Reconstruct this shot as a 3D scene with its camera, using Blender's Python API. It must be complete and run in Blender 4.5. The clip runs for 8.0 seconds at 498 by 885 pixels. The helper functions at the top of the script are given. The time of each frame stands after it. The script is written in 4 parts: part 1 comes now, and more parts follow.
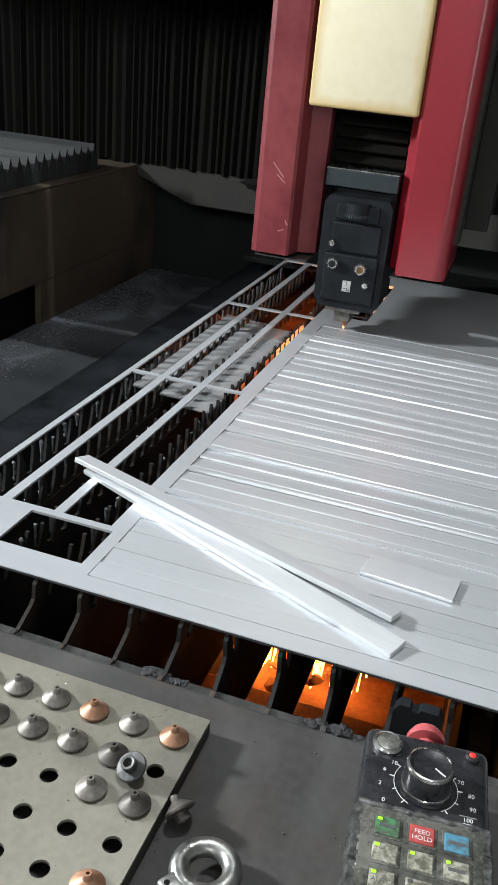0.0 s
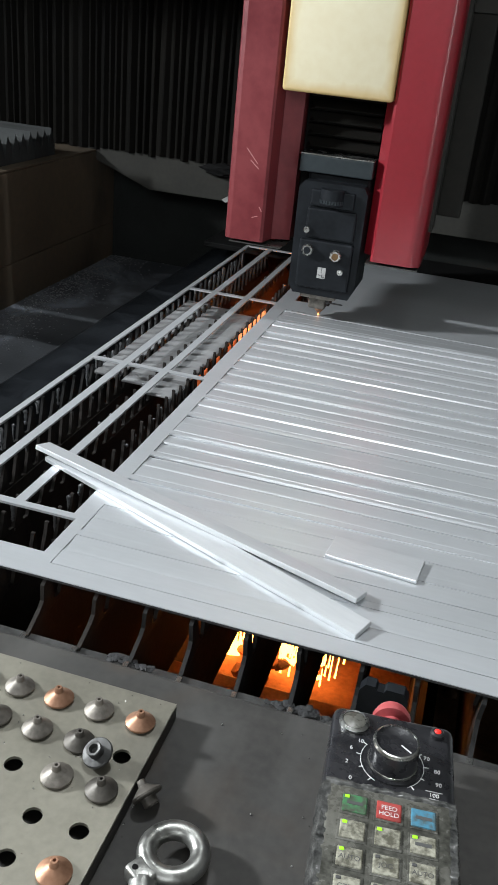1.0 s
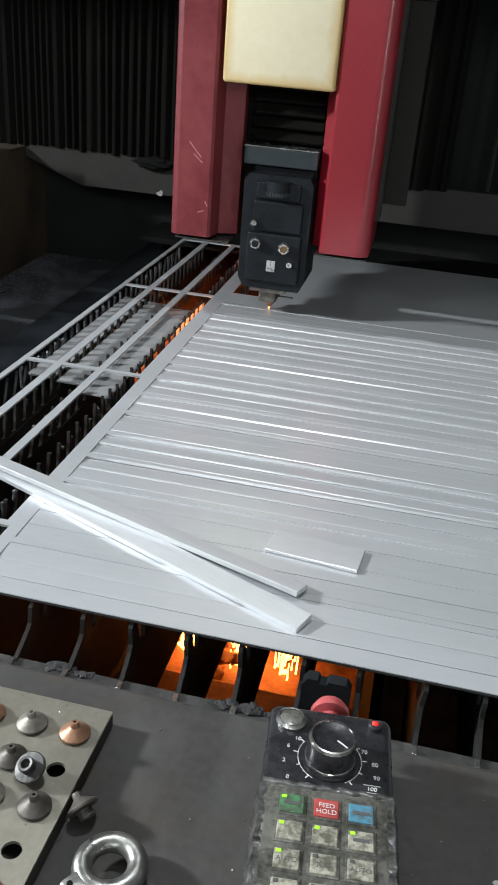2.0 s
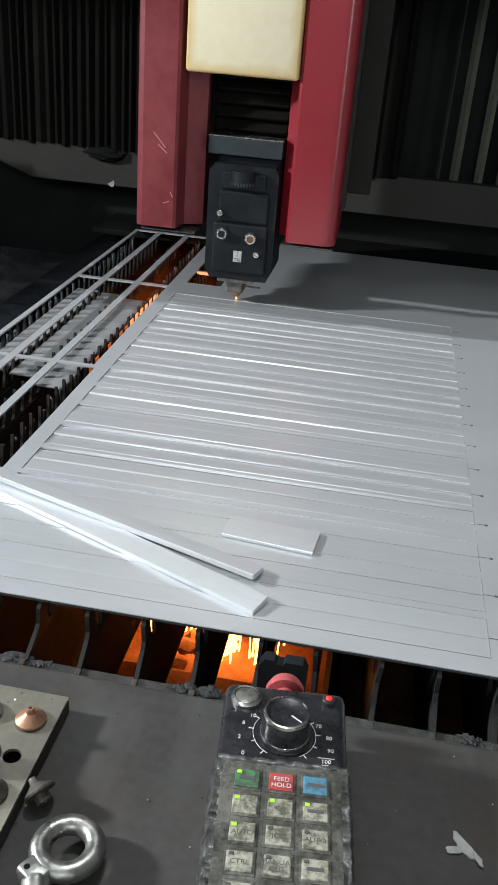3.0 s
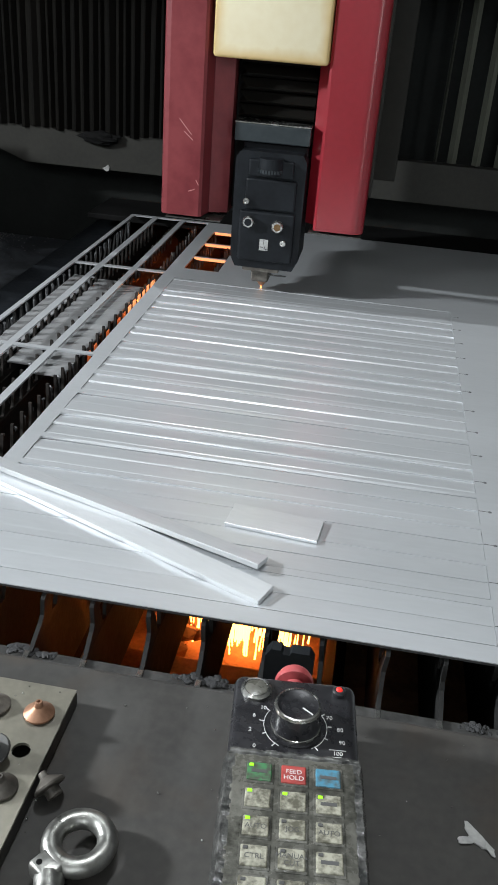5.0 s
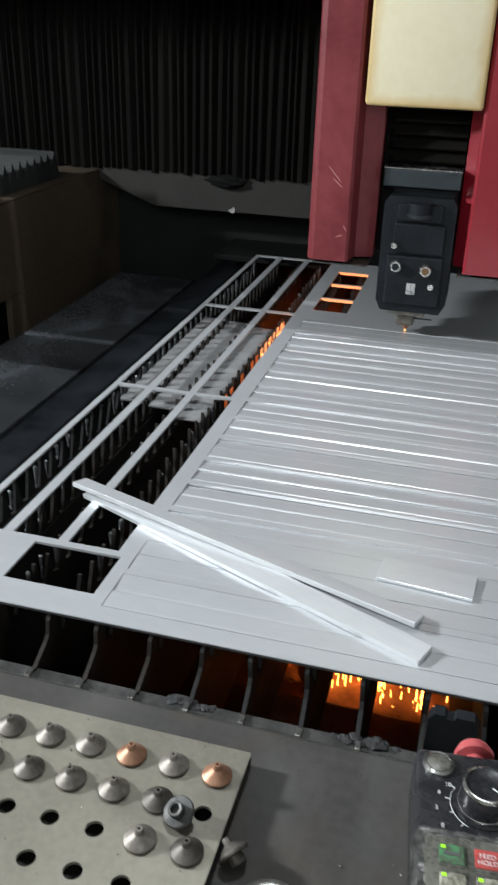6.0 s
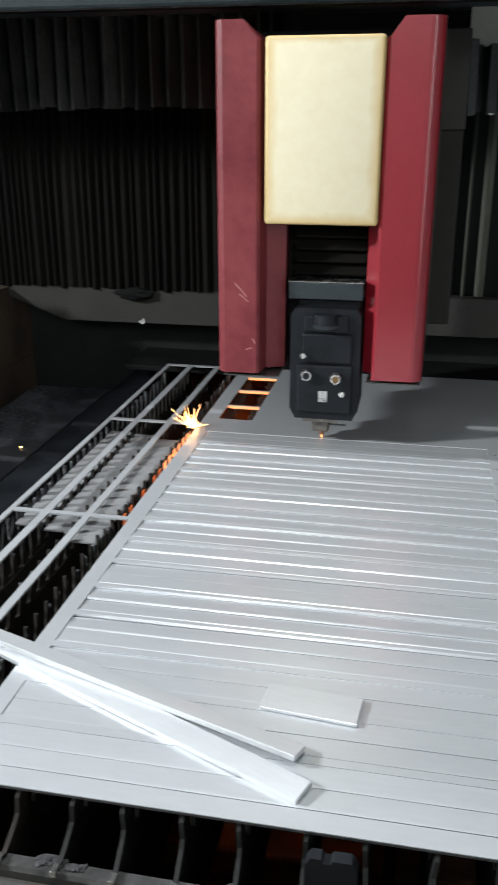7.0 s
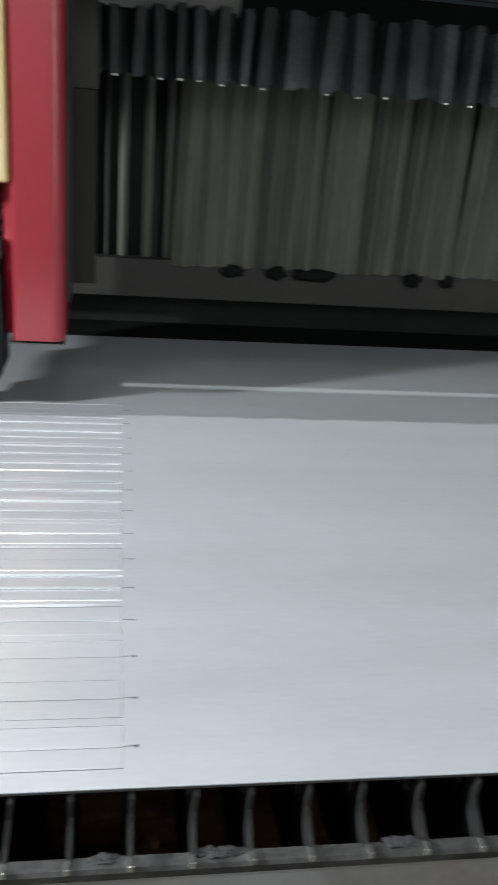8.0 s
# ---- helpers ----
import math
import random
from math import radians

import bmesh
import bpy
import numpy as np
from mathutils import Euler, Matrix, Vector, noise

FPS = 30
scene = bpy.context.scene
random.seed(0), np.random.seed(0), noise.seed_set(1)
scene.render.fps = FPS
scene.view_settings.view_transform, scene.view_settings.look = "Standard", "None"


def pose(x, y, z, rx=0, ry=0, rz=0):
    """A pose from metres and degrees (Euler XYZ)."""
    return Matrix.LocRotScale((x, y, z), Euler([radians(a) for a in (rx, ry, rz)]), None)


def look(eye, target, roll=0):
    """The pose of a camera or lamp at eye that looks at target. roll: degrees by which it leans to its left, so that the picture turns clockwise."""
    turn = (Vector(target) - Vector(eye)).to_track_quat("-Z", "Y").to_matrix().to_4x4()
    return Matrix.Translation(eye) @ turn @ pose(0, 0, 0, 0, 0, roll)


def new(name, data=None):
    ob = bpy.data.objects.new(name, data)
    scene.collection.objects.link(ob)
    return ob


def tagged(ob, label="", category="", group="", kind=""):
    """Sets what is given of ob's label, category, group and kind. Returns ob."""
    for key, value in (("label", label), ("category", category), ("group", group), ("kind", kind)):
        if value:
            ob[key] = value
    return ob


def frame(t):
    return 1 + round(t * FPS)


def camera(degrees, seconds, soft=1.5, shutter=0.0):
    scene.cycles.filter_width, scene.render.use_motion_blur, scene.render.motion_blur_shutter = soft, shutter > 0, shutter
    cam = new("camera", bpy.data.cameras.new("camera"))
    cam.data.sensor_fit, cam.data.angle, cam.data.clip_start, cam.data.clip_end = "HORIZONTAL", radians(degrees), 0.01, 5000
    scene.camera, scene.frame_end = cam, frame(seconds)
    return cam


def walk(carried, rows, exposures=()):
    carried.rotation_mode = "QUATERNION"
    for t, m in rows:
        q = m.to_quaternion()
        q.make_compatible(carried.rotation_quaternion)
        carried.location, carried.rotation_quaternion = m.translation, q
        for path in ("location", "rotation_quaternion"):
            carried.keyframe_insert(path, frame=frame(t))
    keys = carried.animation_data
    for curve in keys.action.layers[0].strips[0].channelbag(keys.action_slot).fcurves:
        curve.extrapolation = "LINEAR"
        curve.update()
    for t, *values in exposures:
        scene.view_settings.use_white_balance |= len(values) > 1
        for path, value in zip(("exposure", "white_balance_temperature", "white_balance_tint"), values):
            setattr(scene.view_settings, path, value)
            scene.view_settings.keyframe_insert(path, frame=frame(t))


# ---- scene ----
cam = camera(32.4, 8.0, soft=1.6, shutter=0.35)
PATH = [
    (0, (0.593, -0.648, 1.383), (0.075, 1.078, 0.516), 5.5),
    (0.5, (0.595, -0.641, 1.378), (0.101, 1.087, 0.5), 5.4),
    (1, (0.594, -0.646, 1.377), (0.161, 1.095, 0.493), 5.9),
    (1.5, (0.6, -0.642, 1.376), (0.208, 1.107, 0.488), 5.8),
    (2, (0.612, -0.629, 1.377), (0.285, 1.131, 0.486), 4.8),
    (3.5, (0.623, -0.636, 1.366), (0.405, 1.135, 0.461), 5.0),
    (4, (0.619, -0.633, 1.361), (0.409, 1.134, 0.449), 4.9),
    (5.5, (0.597, -0.628, 1.383), (0.354, 1.123, 0.449), 4.1),
    (6, (0.551, -0.631, 1.397), (0.098, 1.103, 0.51), 1.8),
    (6.5, (0.578, -0.592, 1.421), (0.102, 1.185, 0.636), -0.1),
    (7, (0.63, -0.588, 1.432), (0.265, 1.252, 0.739), 0.0),
    (7.5, (0.67, -0.598, 1.424), (0.589, 1.267, 0.705), 2.2),
    (7.8, (0.727, -0.613, 1.449), (0.879, 1.232, 0.691), 4.1),
    (8, (0.763, -0.607, 1.447), (1.077, 1.217, 0.688), 4.9),
]
walk(cam, [(t, look(eye, target, roll)) for t, eye, target, roll in PATH],
     exposures=[(0, -0.56), (1, -0.72), (5.5, -0.72), (6, -0.82), (6.5, -0.6), (7, -0.52), (8, -0.24)])

# ---- light: unseen lamps and two unseen daylight areas ----
world = bpy.data.worlds.new("world")
scene.world = world
world.use_nodes = True
world.node_tree.nodes["Background"].inputs[0].default_value = (0.55, 0.62, 0.7, 1)
world.node_tree.nodes["Background"].inputs[1].default_value = 0.02

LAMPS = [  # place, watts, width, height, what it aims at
    # unseen overhead lamps, placed by the shadow edges on the sheet
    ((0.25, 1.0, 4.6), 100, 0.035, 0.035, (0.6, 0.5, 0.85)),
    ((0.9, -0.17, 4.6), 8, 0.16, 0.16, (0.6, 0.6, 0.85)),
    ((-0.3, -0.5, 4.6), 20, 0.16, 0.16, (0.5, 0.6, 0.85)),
    # unseen lamp at the left, placed by shadows that fall to the right
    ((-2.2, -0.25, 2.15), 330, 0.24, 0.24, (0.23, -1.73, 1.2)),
    ((5.4, -5.9, 1.7), 125, 0.6, 3.0, (0.6, 0.9, 1.2)),  # unseen daylight area, added for the red cover's edge highlight
    ((0.6, -5.9, 3.5), 255, 4.0, 2.2, (0.6, 1.0, 1.2)),  # unseen daylight area behind, added to light the carriage front
]
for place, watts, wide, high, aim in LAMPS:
    lamp = bpy.data.lights.new("unseen_lamp_light", "AREA")
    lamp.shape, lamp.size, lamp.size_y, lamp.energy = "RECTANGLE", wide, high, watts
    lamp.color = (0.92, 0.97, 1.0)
    new("unseen_lamp_light", lamp).matrix_world = look(place, aim)


# ---- materials ----
def surface(name, dark, light, rough=0.5, metal=0.0, scale=6.0, fine=90.0, bump=0.15, vary=0.12, stretch=(1, 1, 1), coat=0.0, piece=0.0, contrast=1.0, gloss=0.5):
    """Two scales of noise between two colours, with uneven gloss and a fine relief."""
    m = bpy.data.materials.new(name)
    m.use_nodes = True
    n, l = m.node_tree.nodes, m.node_tree.links
    b = n["Principled BSDF"]
    co = n.new("ShaderNodeTexCoord")
    mp = n.new("ShaderNodeMapping")
    mp.inputs["Scale"].default_value = stretch
    l.new(co.outputs["Object"], mp.inputs["Vector"])
    big, small = n.new("ShaderNodeTexNoise"), n.new("ShaderNodeTexNoise")
    big.inputs["Scale"].default_value, big.inputs["Detail"].default_value, big.inputs["Roughness"].default_value = scale, 6, 0.6
    small.inputs["Scale"].default_value, small.inputs["Detail"].default_value = fine, 4
    l.new(mp.outputs[0], big.inputs["Vector"])
    l.new(mp.outputs[0], small.inputs["Vector"])
    add = n.new("ShaderNodeMath")
    add.operation = "MULTIPLY_ADD"
    l.new(small.outputs[0], add.inputs[0])
    add.inputs[1].default_value = 0.45
    l.new(big.outputs[0], add.inputs[2])
    rng = n.new("ShaderNodeMapRange")
    rng.inputs["From Min"].default_value, rng.inputs["From Max"].default_value = 0.725 - 0.24 / contrast, 0.725 + 0.24 / contrast
    l.new(add.outputs[0], rng.inputs["Value"])
    mix = n.new("ShaderNodeMix")
    mix.data_type = "RGBA"
    mix.inputs[6].default_value, mix.inputs[7].default_value = (*dark, 1), (*light, 1)
    l.new(rng.outputs[0], mix.inputs[0])
    out = mix.outputs[2]
    if piece:
        info, hsv, pr = n.new("ShaderNodeObjectInfo"), n.new("ShaderNodeHueSaturation"), n.new("ShaderNodeMapRange")
        pr.inputs["To Min"].default_value, pr.inputs["To Max"].default_value = 1 - piece, 1 + piece
        l.new(info.outputs["Random"], pr.inputs["Value"])
        l.new(pr.outputs[0], hsv.inputs["Value"])
        l.new(out, hsv.inputs["Color"])
        out = hsv.outputs[0]
    l.new(out, b.inputs["Base Color"])
    rr = n.new("ShaderNodeMapRange")
    rr.inputs["To Min"].default_value, rr.inputs["To Max"].default_value = max(0.03, rough - vary), min(1, rough + vary)
    l.new(rng.outputs[0], rr.inputs["Value"])
    l.new(rr.outputs[0], b.inputs["Roughness"])
    b.inputs["Metallic"].default_value = metal
    b.inputs["Coat Weight"].default_value, b.inputs["Coat Roughness"].default_value = coat, 0.22
    b.inputs["Specular IOR Level"].default_value = gloss
    if bump:
        bp = n.new("ShaderNodeBump")
        bp.inputs["Strength"].default_value, bp.inputs["Distance"].default_value = bump, 0.002
        l.new(add.outputs[0], bp.inputs["Height"])
        l.new(bp.outputs[0], b.inputs["Normal"])
    return m


def glowing(name, colour, strength):
    m = bpy.data.materials.new(name)
    m.use_nodes = True
    b = m.node_tree.nodes["Principled BSDF"]
    b.inputs["Base Color"].default_value = (*[0.5 * c for c in colour], 1)
    b.inputs["Emission Color"].default_value = (*colour, 1)
    b.inputs["Emission Strength"].default_value = strength
    return m


SHEET = surface("sheet_metal", (0.56, 0.58, 0.60), (0.63, 0.65, 0.675), 0.325, 0.5, 3, 60, 0, 0.03, (0.6, 3, 1))
STRIP = surface("loose_strip_metal", (0.64, 0.66, 0.68), (0.72, 0.74, 0.76), 0.33, 0.45, 5, 80, 0, 0.04, (0.6, 3, 1))
PLATELET = surface("short_plate_metal", (0.59, 0.61, 0.63), (0.67, 0.69, 0.71), 0.33, 0.48, 5, 80, 0, 0.04, (0.6, 3, 1))
# Fallen strips: a darker grey than the sheet they come from.
DARKSTRIP = surface("darker_strip_metal", (0.24, 0.245, 0.25), (0.40, 0.405, 0.41), 0.45, 0.4, 8, 90, 0.1, 0.06, (0.6, 3, 1))
SHELF = surface("dusty_steel", (0.031, 0.030, 0.029), (0.066, 0.063, 0.058), 0.6, 0.0, 3.5, 130, 0.1, 0.08, gloss=0.25)
BEVEL = surface("worn_steel", (0.16, 0.152, 0.128), (0.36, 0.345, 0.295), 0.5, 0.3, 9, 120, 0.2, 0.1, (0.5, 2, 2))
RAIL = surface("rail_steel", (0.03, 0.03, 0.03), (0.10, 0.10, 0.097), 0.42, 0.5, 25, 150, 0.4)
SLAT = surface("slat_steel", (0.005, 0.005, 0.005), (0.024, 0.024, 0.024), 0.65, 0.0, 30, 160, 0.4, gloss=0.2)
# Lighter neutral copy, so that the added orange glow shows on these slats.
SLATLIGHT = surface("lighter_slat_steel", (0.011, 0.010, 0.0095), (0.042, 0.037, 0.034), 0.75, 0.0, 20, 160, 0.4, gloss=0.10)
SLAG = surface("slag", (0.04, 0.042, 0.045), (0.22, 0.225, 0.235), 0.5, 0.4, 60, 300, 1.0)
REDPALE = surface("scuffed_red", (0.42, 0.17, 0.17), (0.55, 0.26, 0.25), 0.5)
SMOKED = surface("smoked_plastic", (0.03, 0.03, 0.028), (0.06, 0.06, 0.055), 0.3)
GAPWHITE = surface("bright_gap_panel", (0.62, 0.63, 0.58), (0.78, 0.78, 0.72), 0.6, 0.0, 8, 90, 0.1)
CRUST = surface("crusted_slag", (0.012, 0.012, 0.013), (0.05, 0.051, 0.053), 0.7, 0.2, 90, 400, 1.0)
RUST = surface("rusty_steel", (0.13, 0.065, 0.034), (0.36, 0.19, 0.10), 0.75, 0.1, 14, 120, 0.7)
PLATE = surface("nozzle_plate_steel", (0.198, 0.187, 0.152), (0.292, 0.276, 0.226), 0.42, 0.5, 7, 180, 0.05, 0.08)
STEEL = surface("nozzle_steel", (0.075, 0.067, 0.058), (0.21, 0.192, 0.168), 0.52, 0.5, 60, 300, 0.25, piece=0.45)
COPPER = surface("nozzle_copper", (0.27, 0.135, 0.08), (0.46, 0.26, 0.165), 0.5, 0.6, 60, 300, 0.2, piece=0.15)
BRASS = surface("dark_brass", (0.12, 0.07, 0.03), (0.26, 0.16, 0.08), 0.4, 0.8, 60, 300, 0.2)
CHROME = surface("chrome", (0.42, 0.42, 0.40), (0.62, 0.62, 0.60), 0.24, 0.95, 40, 200, 0.15, 0.12)
RED = surface("red_enamel", (0.20, 0.008, 0.015), (0.25, 0.012, 0.022), 0.34, 0.0, 5, 90, 0.04, 0.06, gloss=0.42, coat=0.6)
REDWORN = surface("worn_red_enamel", (0.135, 0.020, 0.025), (0.205, 0.038, 0.043), 0.46, 0.0, 9, 70, 0.08, 0.08, gloss=0.3, contrast=1.3)
CREAM = surface("cream_enamel", (0.68, 0.595, 0.40), (0.74, 0.68, 0.50), 0.5, 0.0, 4, 60, 0.03, 0.06)
BLACK = surface("black_anodised", (0.004, 0.005, 0.0065), (0.015, 0.018, 0.022), 0.55, 0.1, 14, 120, 0.15, gloss=0.2)
# Near black for rubber and dirt, and for shade in gaps and recesses.
RUBBER_SHADE = surface("black_rubber_shade", (0.003, 0.003, 0.003), (0.008, 0.008, 0.008), 0.8, 0.0, 14, 120, 0.1, 0.05, gloss=0.12)
DARKBLUE = surface("dark_grey_plate", (0.022, 0.03, 0.034), (0.04, 0.05, 0.056), 0.4, 0.2, 14, 120, 0.1)
GREENBEAM = surface("dark_green_enamel", (0.014, 0.020, 0.022), (0.026, 0.036, 0.040), 0.55, 0.0, 6, 90, 0.1, gloss=0.2)
# Side bellows lie in the dark; that dimness is put in the colour.
DIMCLOTH = surface("dim_bellows_cloth", (0.010, 0.0115, 0.0118), (0.034, 0.038, 0.038), 0.85, 0.0, 8, 120, 0.1, piece=0.5)
PLEAT = surface("bellows_cloth", (0.012, 0.0142, 0.0145), (0.072, 0.079, 0.079), 0.65, 0.0, 8, 120, 0.1, piece=0.55, gloss=0.25)
PLEATDARK = surface("dark_bellows_cloth", (0.010, 0.0115, 0.0105), (0.058, 0.062, 0.057), 0.65, 0.0, 8, 120, 0.1, piece=0.6, gloss=0.25)
# Near black copy for the little lit left bellows; shade is in the colour.
PLEATSHADE = surface("shaded_dark_cloth", (0.0024, 0.0022, 0.0018), (0.0064, 0.0058, 0.0046), 0.8, 0.0, 8, 120, 0.1, piece=0.3, gloss=0.12)
GAPSHADE = surface("black_gap_shade", (0.007, 0.008, 0.0075), (0.017, 0.019, 0.018), 0.8, 0.0, 6, 120, 0.1, gloss=0.15)
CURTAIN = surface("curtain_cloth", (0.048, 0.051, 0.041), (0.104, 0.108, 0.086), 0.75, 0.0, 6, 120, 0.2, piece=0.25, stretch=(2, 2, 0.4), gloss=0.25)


def browned(m, depth):
    """Heat and grease have browned the border of the panel."""
    n, l = m.node_tree.nodes, m.node_tree.links
    b = n["Principled BSDF"]
    src = b.inputs["Base Color"].links[0].from_socket
    co, sep = n.new("ShaderNodeTexCoord"), n.new("ShaderNodeSeparateXYZ")
    l.new(co.outputs["Generated"], sep.inputs[0])
    def math(op, a, c):
        node = n.new("ShaderNodeMath")
        node.operation = op
        for k, v in enumerate((a, c)):
            if isinstance(v, (int, float)):
                node.inputs[k].default_value = v
            else:
                l.new(v, node.inputs[k])
        return node.outputs[0]
    near = math("MINIMUM", sep.outputs[0], math("SUBTRACT", 1.0, sep.outputs[0]))
    near = math("MINIMUM", near, math("MULTIPLY", sep.outputs[2], 1.5))
    near = math("MINIMUM", near, math("MULTIPLY", math("SUBTRACT", 1.0, sep.outputs[2]), 2.5))
    spot = n.new("ShaderNodeTexNoise")
    spot.inputs["Scale"].default_value = 7
    near = math("MULTIPLY", near, math("ADD", spot.outputs[0], 0.5))
    ramp = n.new("ShaderNodeMapRange")
    ramp.inputs["From Max"].default_value, ramp.inputs["To Min"].default_value, ramp.inputs["To Max"].default_value = depth, 1.0, 0.0
    l.new(near, ramp.inputs["Value"])
    mix = n.new("ShaderNodeMix")
    mix.data_type, mix.blend_type = "RGBA", "MULTIPLY"
    mix.inputs[7].default_value = (0.80, 0.62, 0.34, 1)
    l.new(ramp.outputs[0], mix.inputs[0])
    l.new(src, mix.inputs[6])
    l.new(mix.outputs[2], b.inputs["Base Color"])


browned(CREAM, 0.11)


def stained(m, colour, scale, start, end, stretch=(1, 1, 1)):
    """Irregular stains with soft borders."""
    n, l = m.node_tree.nodes, m.node_tree.links
    b = n["Principled BSDF"]
    src = b.inputs["Base Color"].links[0].from_socket
    co, mp, tex, ramp, mix = n.new("ShaderNodeTexCoord"), n.new("ShaderNodeMapping"), n.new("ShaderNodeTexNoise"), n.new("ShaderNodeMapRange"), n.new("ShaderNodeMix")
    mp.inputs["Scale"].default_value = stretch
    mp.inputs["Location"].default_value = (3.1, 1.7, 0.4)
    tex.inputs["Scale"].default_value, tex.inputs["Detail"].default_value, tex.inputs["Distortion"].default_value = scale, 5, 0.6
    ramp.inputs["From Min"].default_value, ramp.inputs["From Max"].default_value = start, end
    mix.data_type = "RGBA"
    mix.inputs[7].default_value = (*colour, 1)
    l.new(co.outputs["Object"], mp.inputs["Vector"])
    l.new(mp.outputs[0], tex.inputs["Vector"])
    l.new(tex.outputs[0], ramp.inputs["Value"])
    l.new(ramp.outputs[0], mix.inputs[0])
    l.new(src, mix.inputs[6])
    l.new(mix.outputs[2], b.inputs["Base Color"])


stained(SHELF, (0.058, 0.044, 0.033), 9, 0.52, 0.80)
stained(SHELF, (0.10, 0.099, 0.095), 6, 0.50, 0.85, (1, 0.5, 1))
stained(PLATE, (0.12, 0.115, 0.098), 9, 0.56, 0.82)
stained(PLATE, (0.16, 0.20, 0.21), 5, 0.66, 0.74)
stained(BEVEL, (0.05, 0.043, 0.034), 16, 0.54, 0.76, (0.4, 1, 1))
stained(REDWORN, (0.10, 0.02, 0.02), 7, 0.52, 0.80, (1, 1, 0.4))
GREYBAR = surface("grey_enamel", (0.022, 0.022, 0.0195), (0.044, 0.043, 0.038), 0.75, 0.0, 5, 90, 0.15, gloss=0.25)
DARKPLATE = surface("dull_dark_plate", (0.013, 0.013, 0.011), (0.027, 0.026, 0.022), 0.75, 0.0, 5, 90, 0.15, gloss=0.2)
TAN = surface("tan_enamel", (0.045, 0.034, 0.022), (0.115, 0.086, 0.056), 0.65, 0.0, 2.2, 60, 0.1, contrast=1.1)
stained(TAN, (0.014, 0.012, 0.010), 2.6, 0.44, 0.60, (1, 1, 0.5))
DUST = surface("dusty_ledge", (0.015, 0.018, 0.022), (0.060, 0.066, 0.074), 0.8, 0.0, 6, 220, 0.5, contrast=1.5)
stained(DUST, (0.12, 0.135, 0.16), 5, 0.54, 0.66)
# Near black, so the pit's darkness is in the colour.
PITMAT = surface("unlit_pit_steel", (0.003, 0.0018, 0.0012), (0.010, 0.0055, 0.004), 0.9, 0.0, 10, 100, 0.6, gloss=0.1)
CONCRETE = surface("concrete", (0.14, 0.14, 0.135), (0.25, 0.25, 0.24), 0.85, 0.0, 2, 60, 0.3)
WALLMAT = surface("painted_wall", (0.42, 0.42, 0.40), (0.5, 0.5, 0.48), 0.8, 0.0, 1.5, 50, 0.1)
PLASTIC = surface("black_plastic", (0.012, 0.012, 0.014), (0.03, 0.03, 0.033), 0.28, 0.0, 20, 150, 0.1)
GRIME = surface("grimy_cover", (0.040, 0.040, 0.034), (0.15, 0.147, 0.128), 0.27, 0.0, 45, 260, 0.35, 0.12, contrast=1.2)
FILM = surface("dark_glossy_film", (0.018, 0.019, 0.019), (0.11, 0.11, 0.105), 0.16, 0.0, 70, 300, 0.5, 0.1, contrast=1.4)
KEYW = surface("grimy_white_key", (0.10, 0.095, 0.07), (0.36, 0.35, 0.28), 0.4, 0.0, 130, 420, 0.1, contrast=2.0)
KEYR = surface("red_key", (0.26, 0.04, 0.035), (0.46, 0.06, 0.05), 0.4, 0.0, 90, 300, 0.1, contrast=1.5)
KEYG = surface("green_key", (0.06, 0.07, 0.05), (0.045, 0.20, 0.075), 0.4, 0.0, 140, 300, 0.1, contrast=2.2)
KEYB = surface("blue_key", (0.07, 0.10, 0.105), (0.055, 0.22, 0.33), 0.4, 0.0, 130, 300, 0.1, contrast=2.2)
DULLCHROME = surface("worn_chrome", (0.20, 0.20, 0.185), (0.44, 0.44, 0.42), 0.36, 0.9, 45, 220, 0.25, 0.12)
BUTTON = surface("red_button", (0.34, 0.04, 0.05), (0.46, 0.10, 0.10), 0.45, 0.0, 60, 300, 0.1)
INK = surface("ink", (0.05, 0.05, 0.05), (0.09, 0.09, 0.09), 0.6, 0.0, bump=0)
WHITEINK = surface("white_ink", (0.55, 0.55, 0.55), (0.72, 0.72, 0.72), 0.6, 0.0, bump=0)
TAPE = surface("white_scrap", (0.28, 0.28, 0.275), (0.5, 0.5, 0.49), 0.6, 0.0, 80, 300, 0.3)
LEDG = glowing("green_led", (0.35, 0.9, 0.02), 1.6)
LEDR = glowing("red_led", (1.0, 0.03, 0.02), 1.0)
JET = glowing("spark_jet", (1.0, 0.22, 0.025), 5)
HOT = glowing("white_hot", (1.0, 0.32, 0.06), 20)
SPARK = glowing("spark", (1.0, 0.5, 0.2), 15)
FLAME = glowing("cutting_glow", (1.0, 0.4, 0.12), 3.5)
# Two glows for faces that the sparks light.
FIRELIT = glowing("firelit_face", (1.0, 0.40, 0.16), 1.7)
FIRELITDIM = glowing("dim_firelit_face", (1.0, 0.22, 0.06), 0.45)
BAYGLOW = glowing("added_bay_glow", (1.0, 0.15, 0.018), 270)
GLOWBIT = glowing("glow_bit", (1.0, 0.20, 0.03), 18)


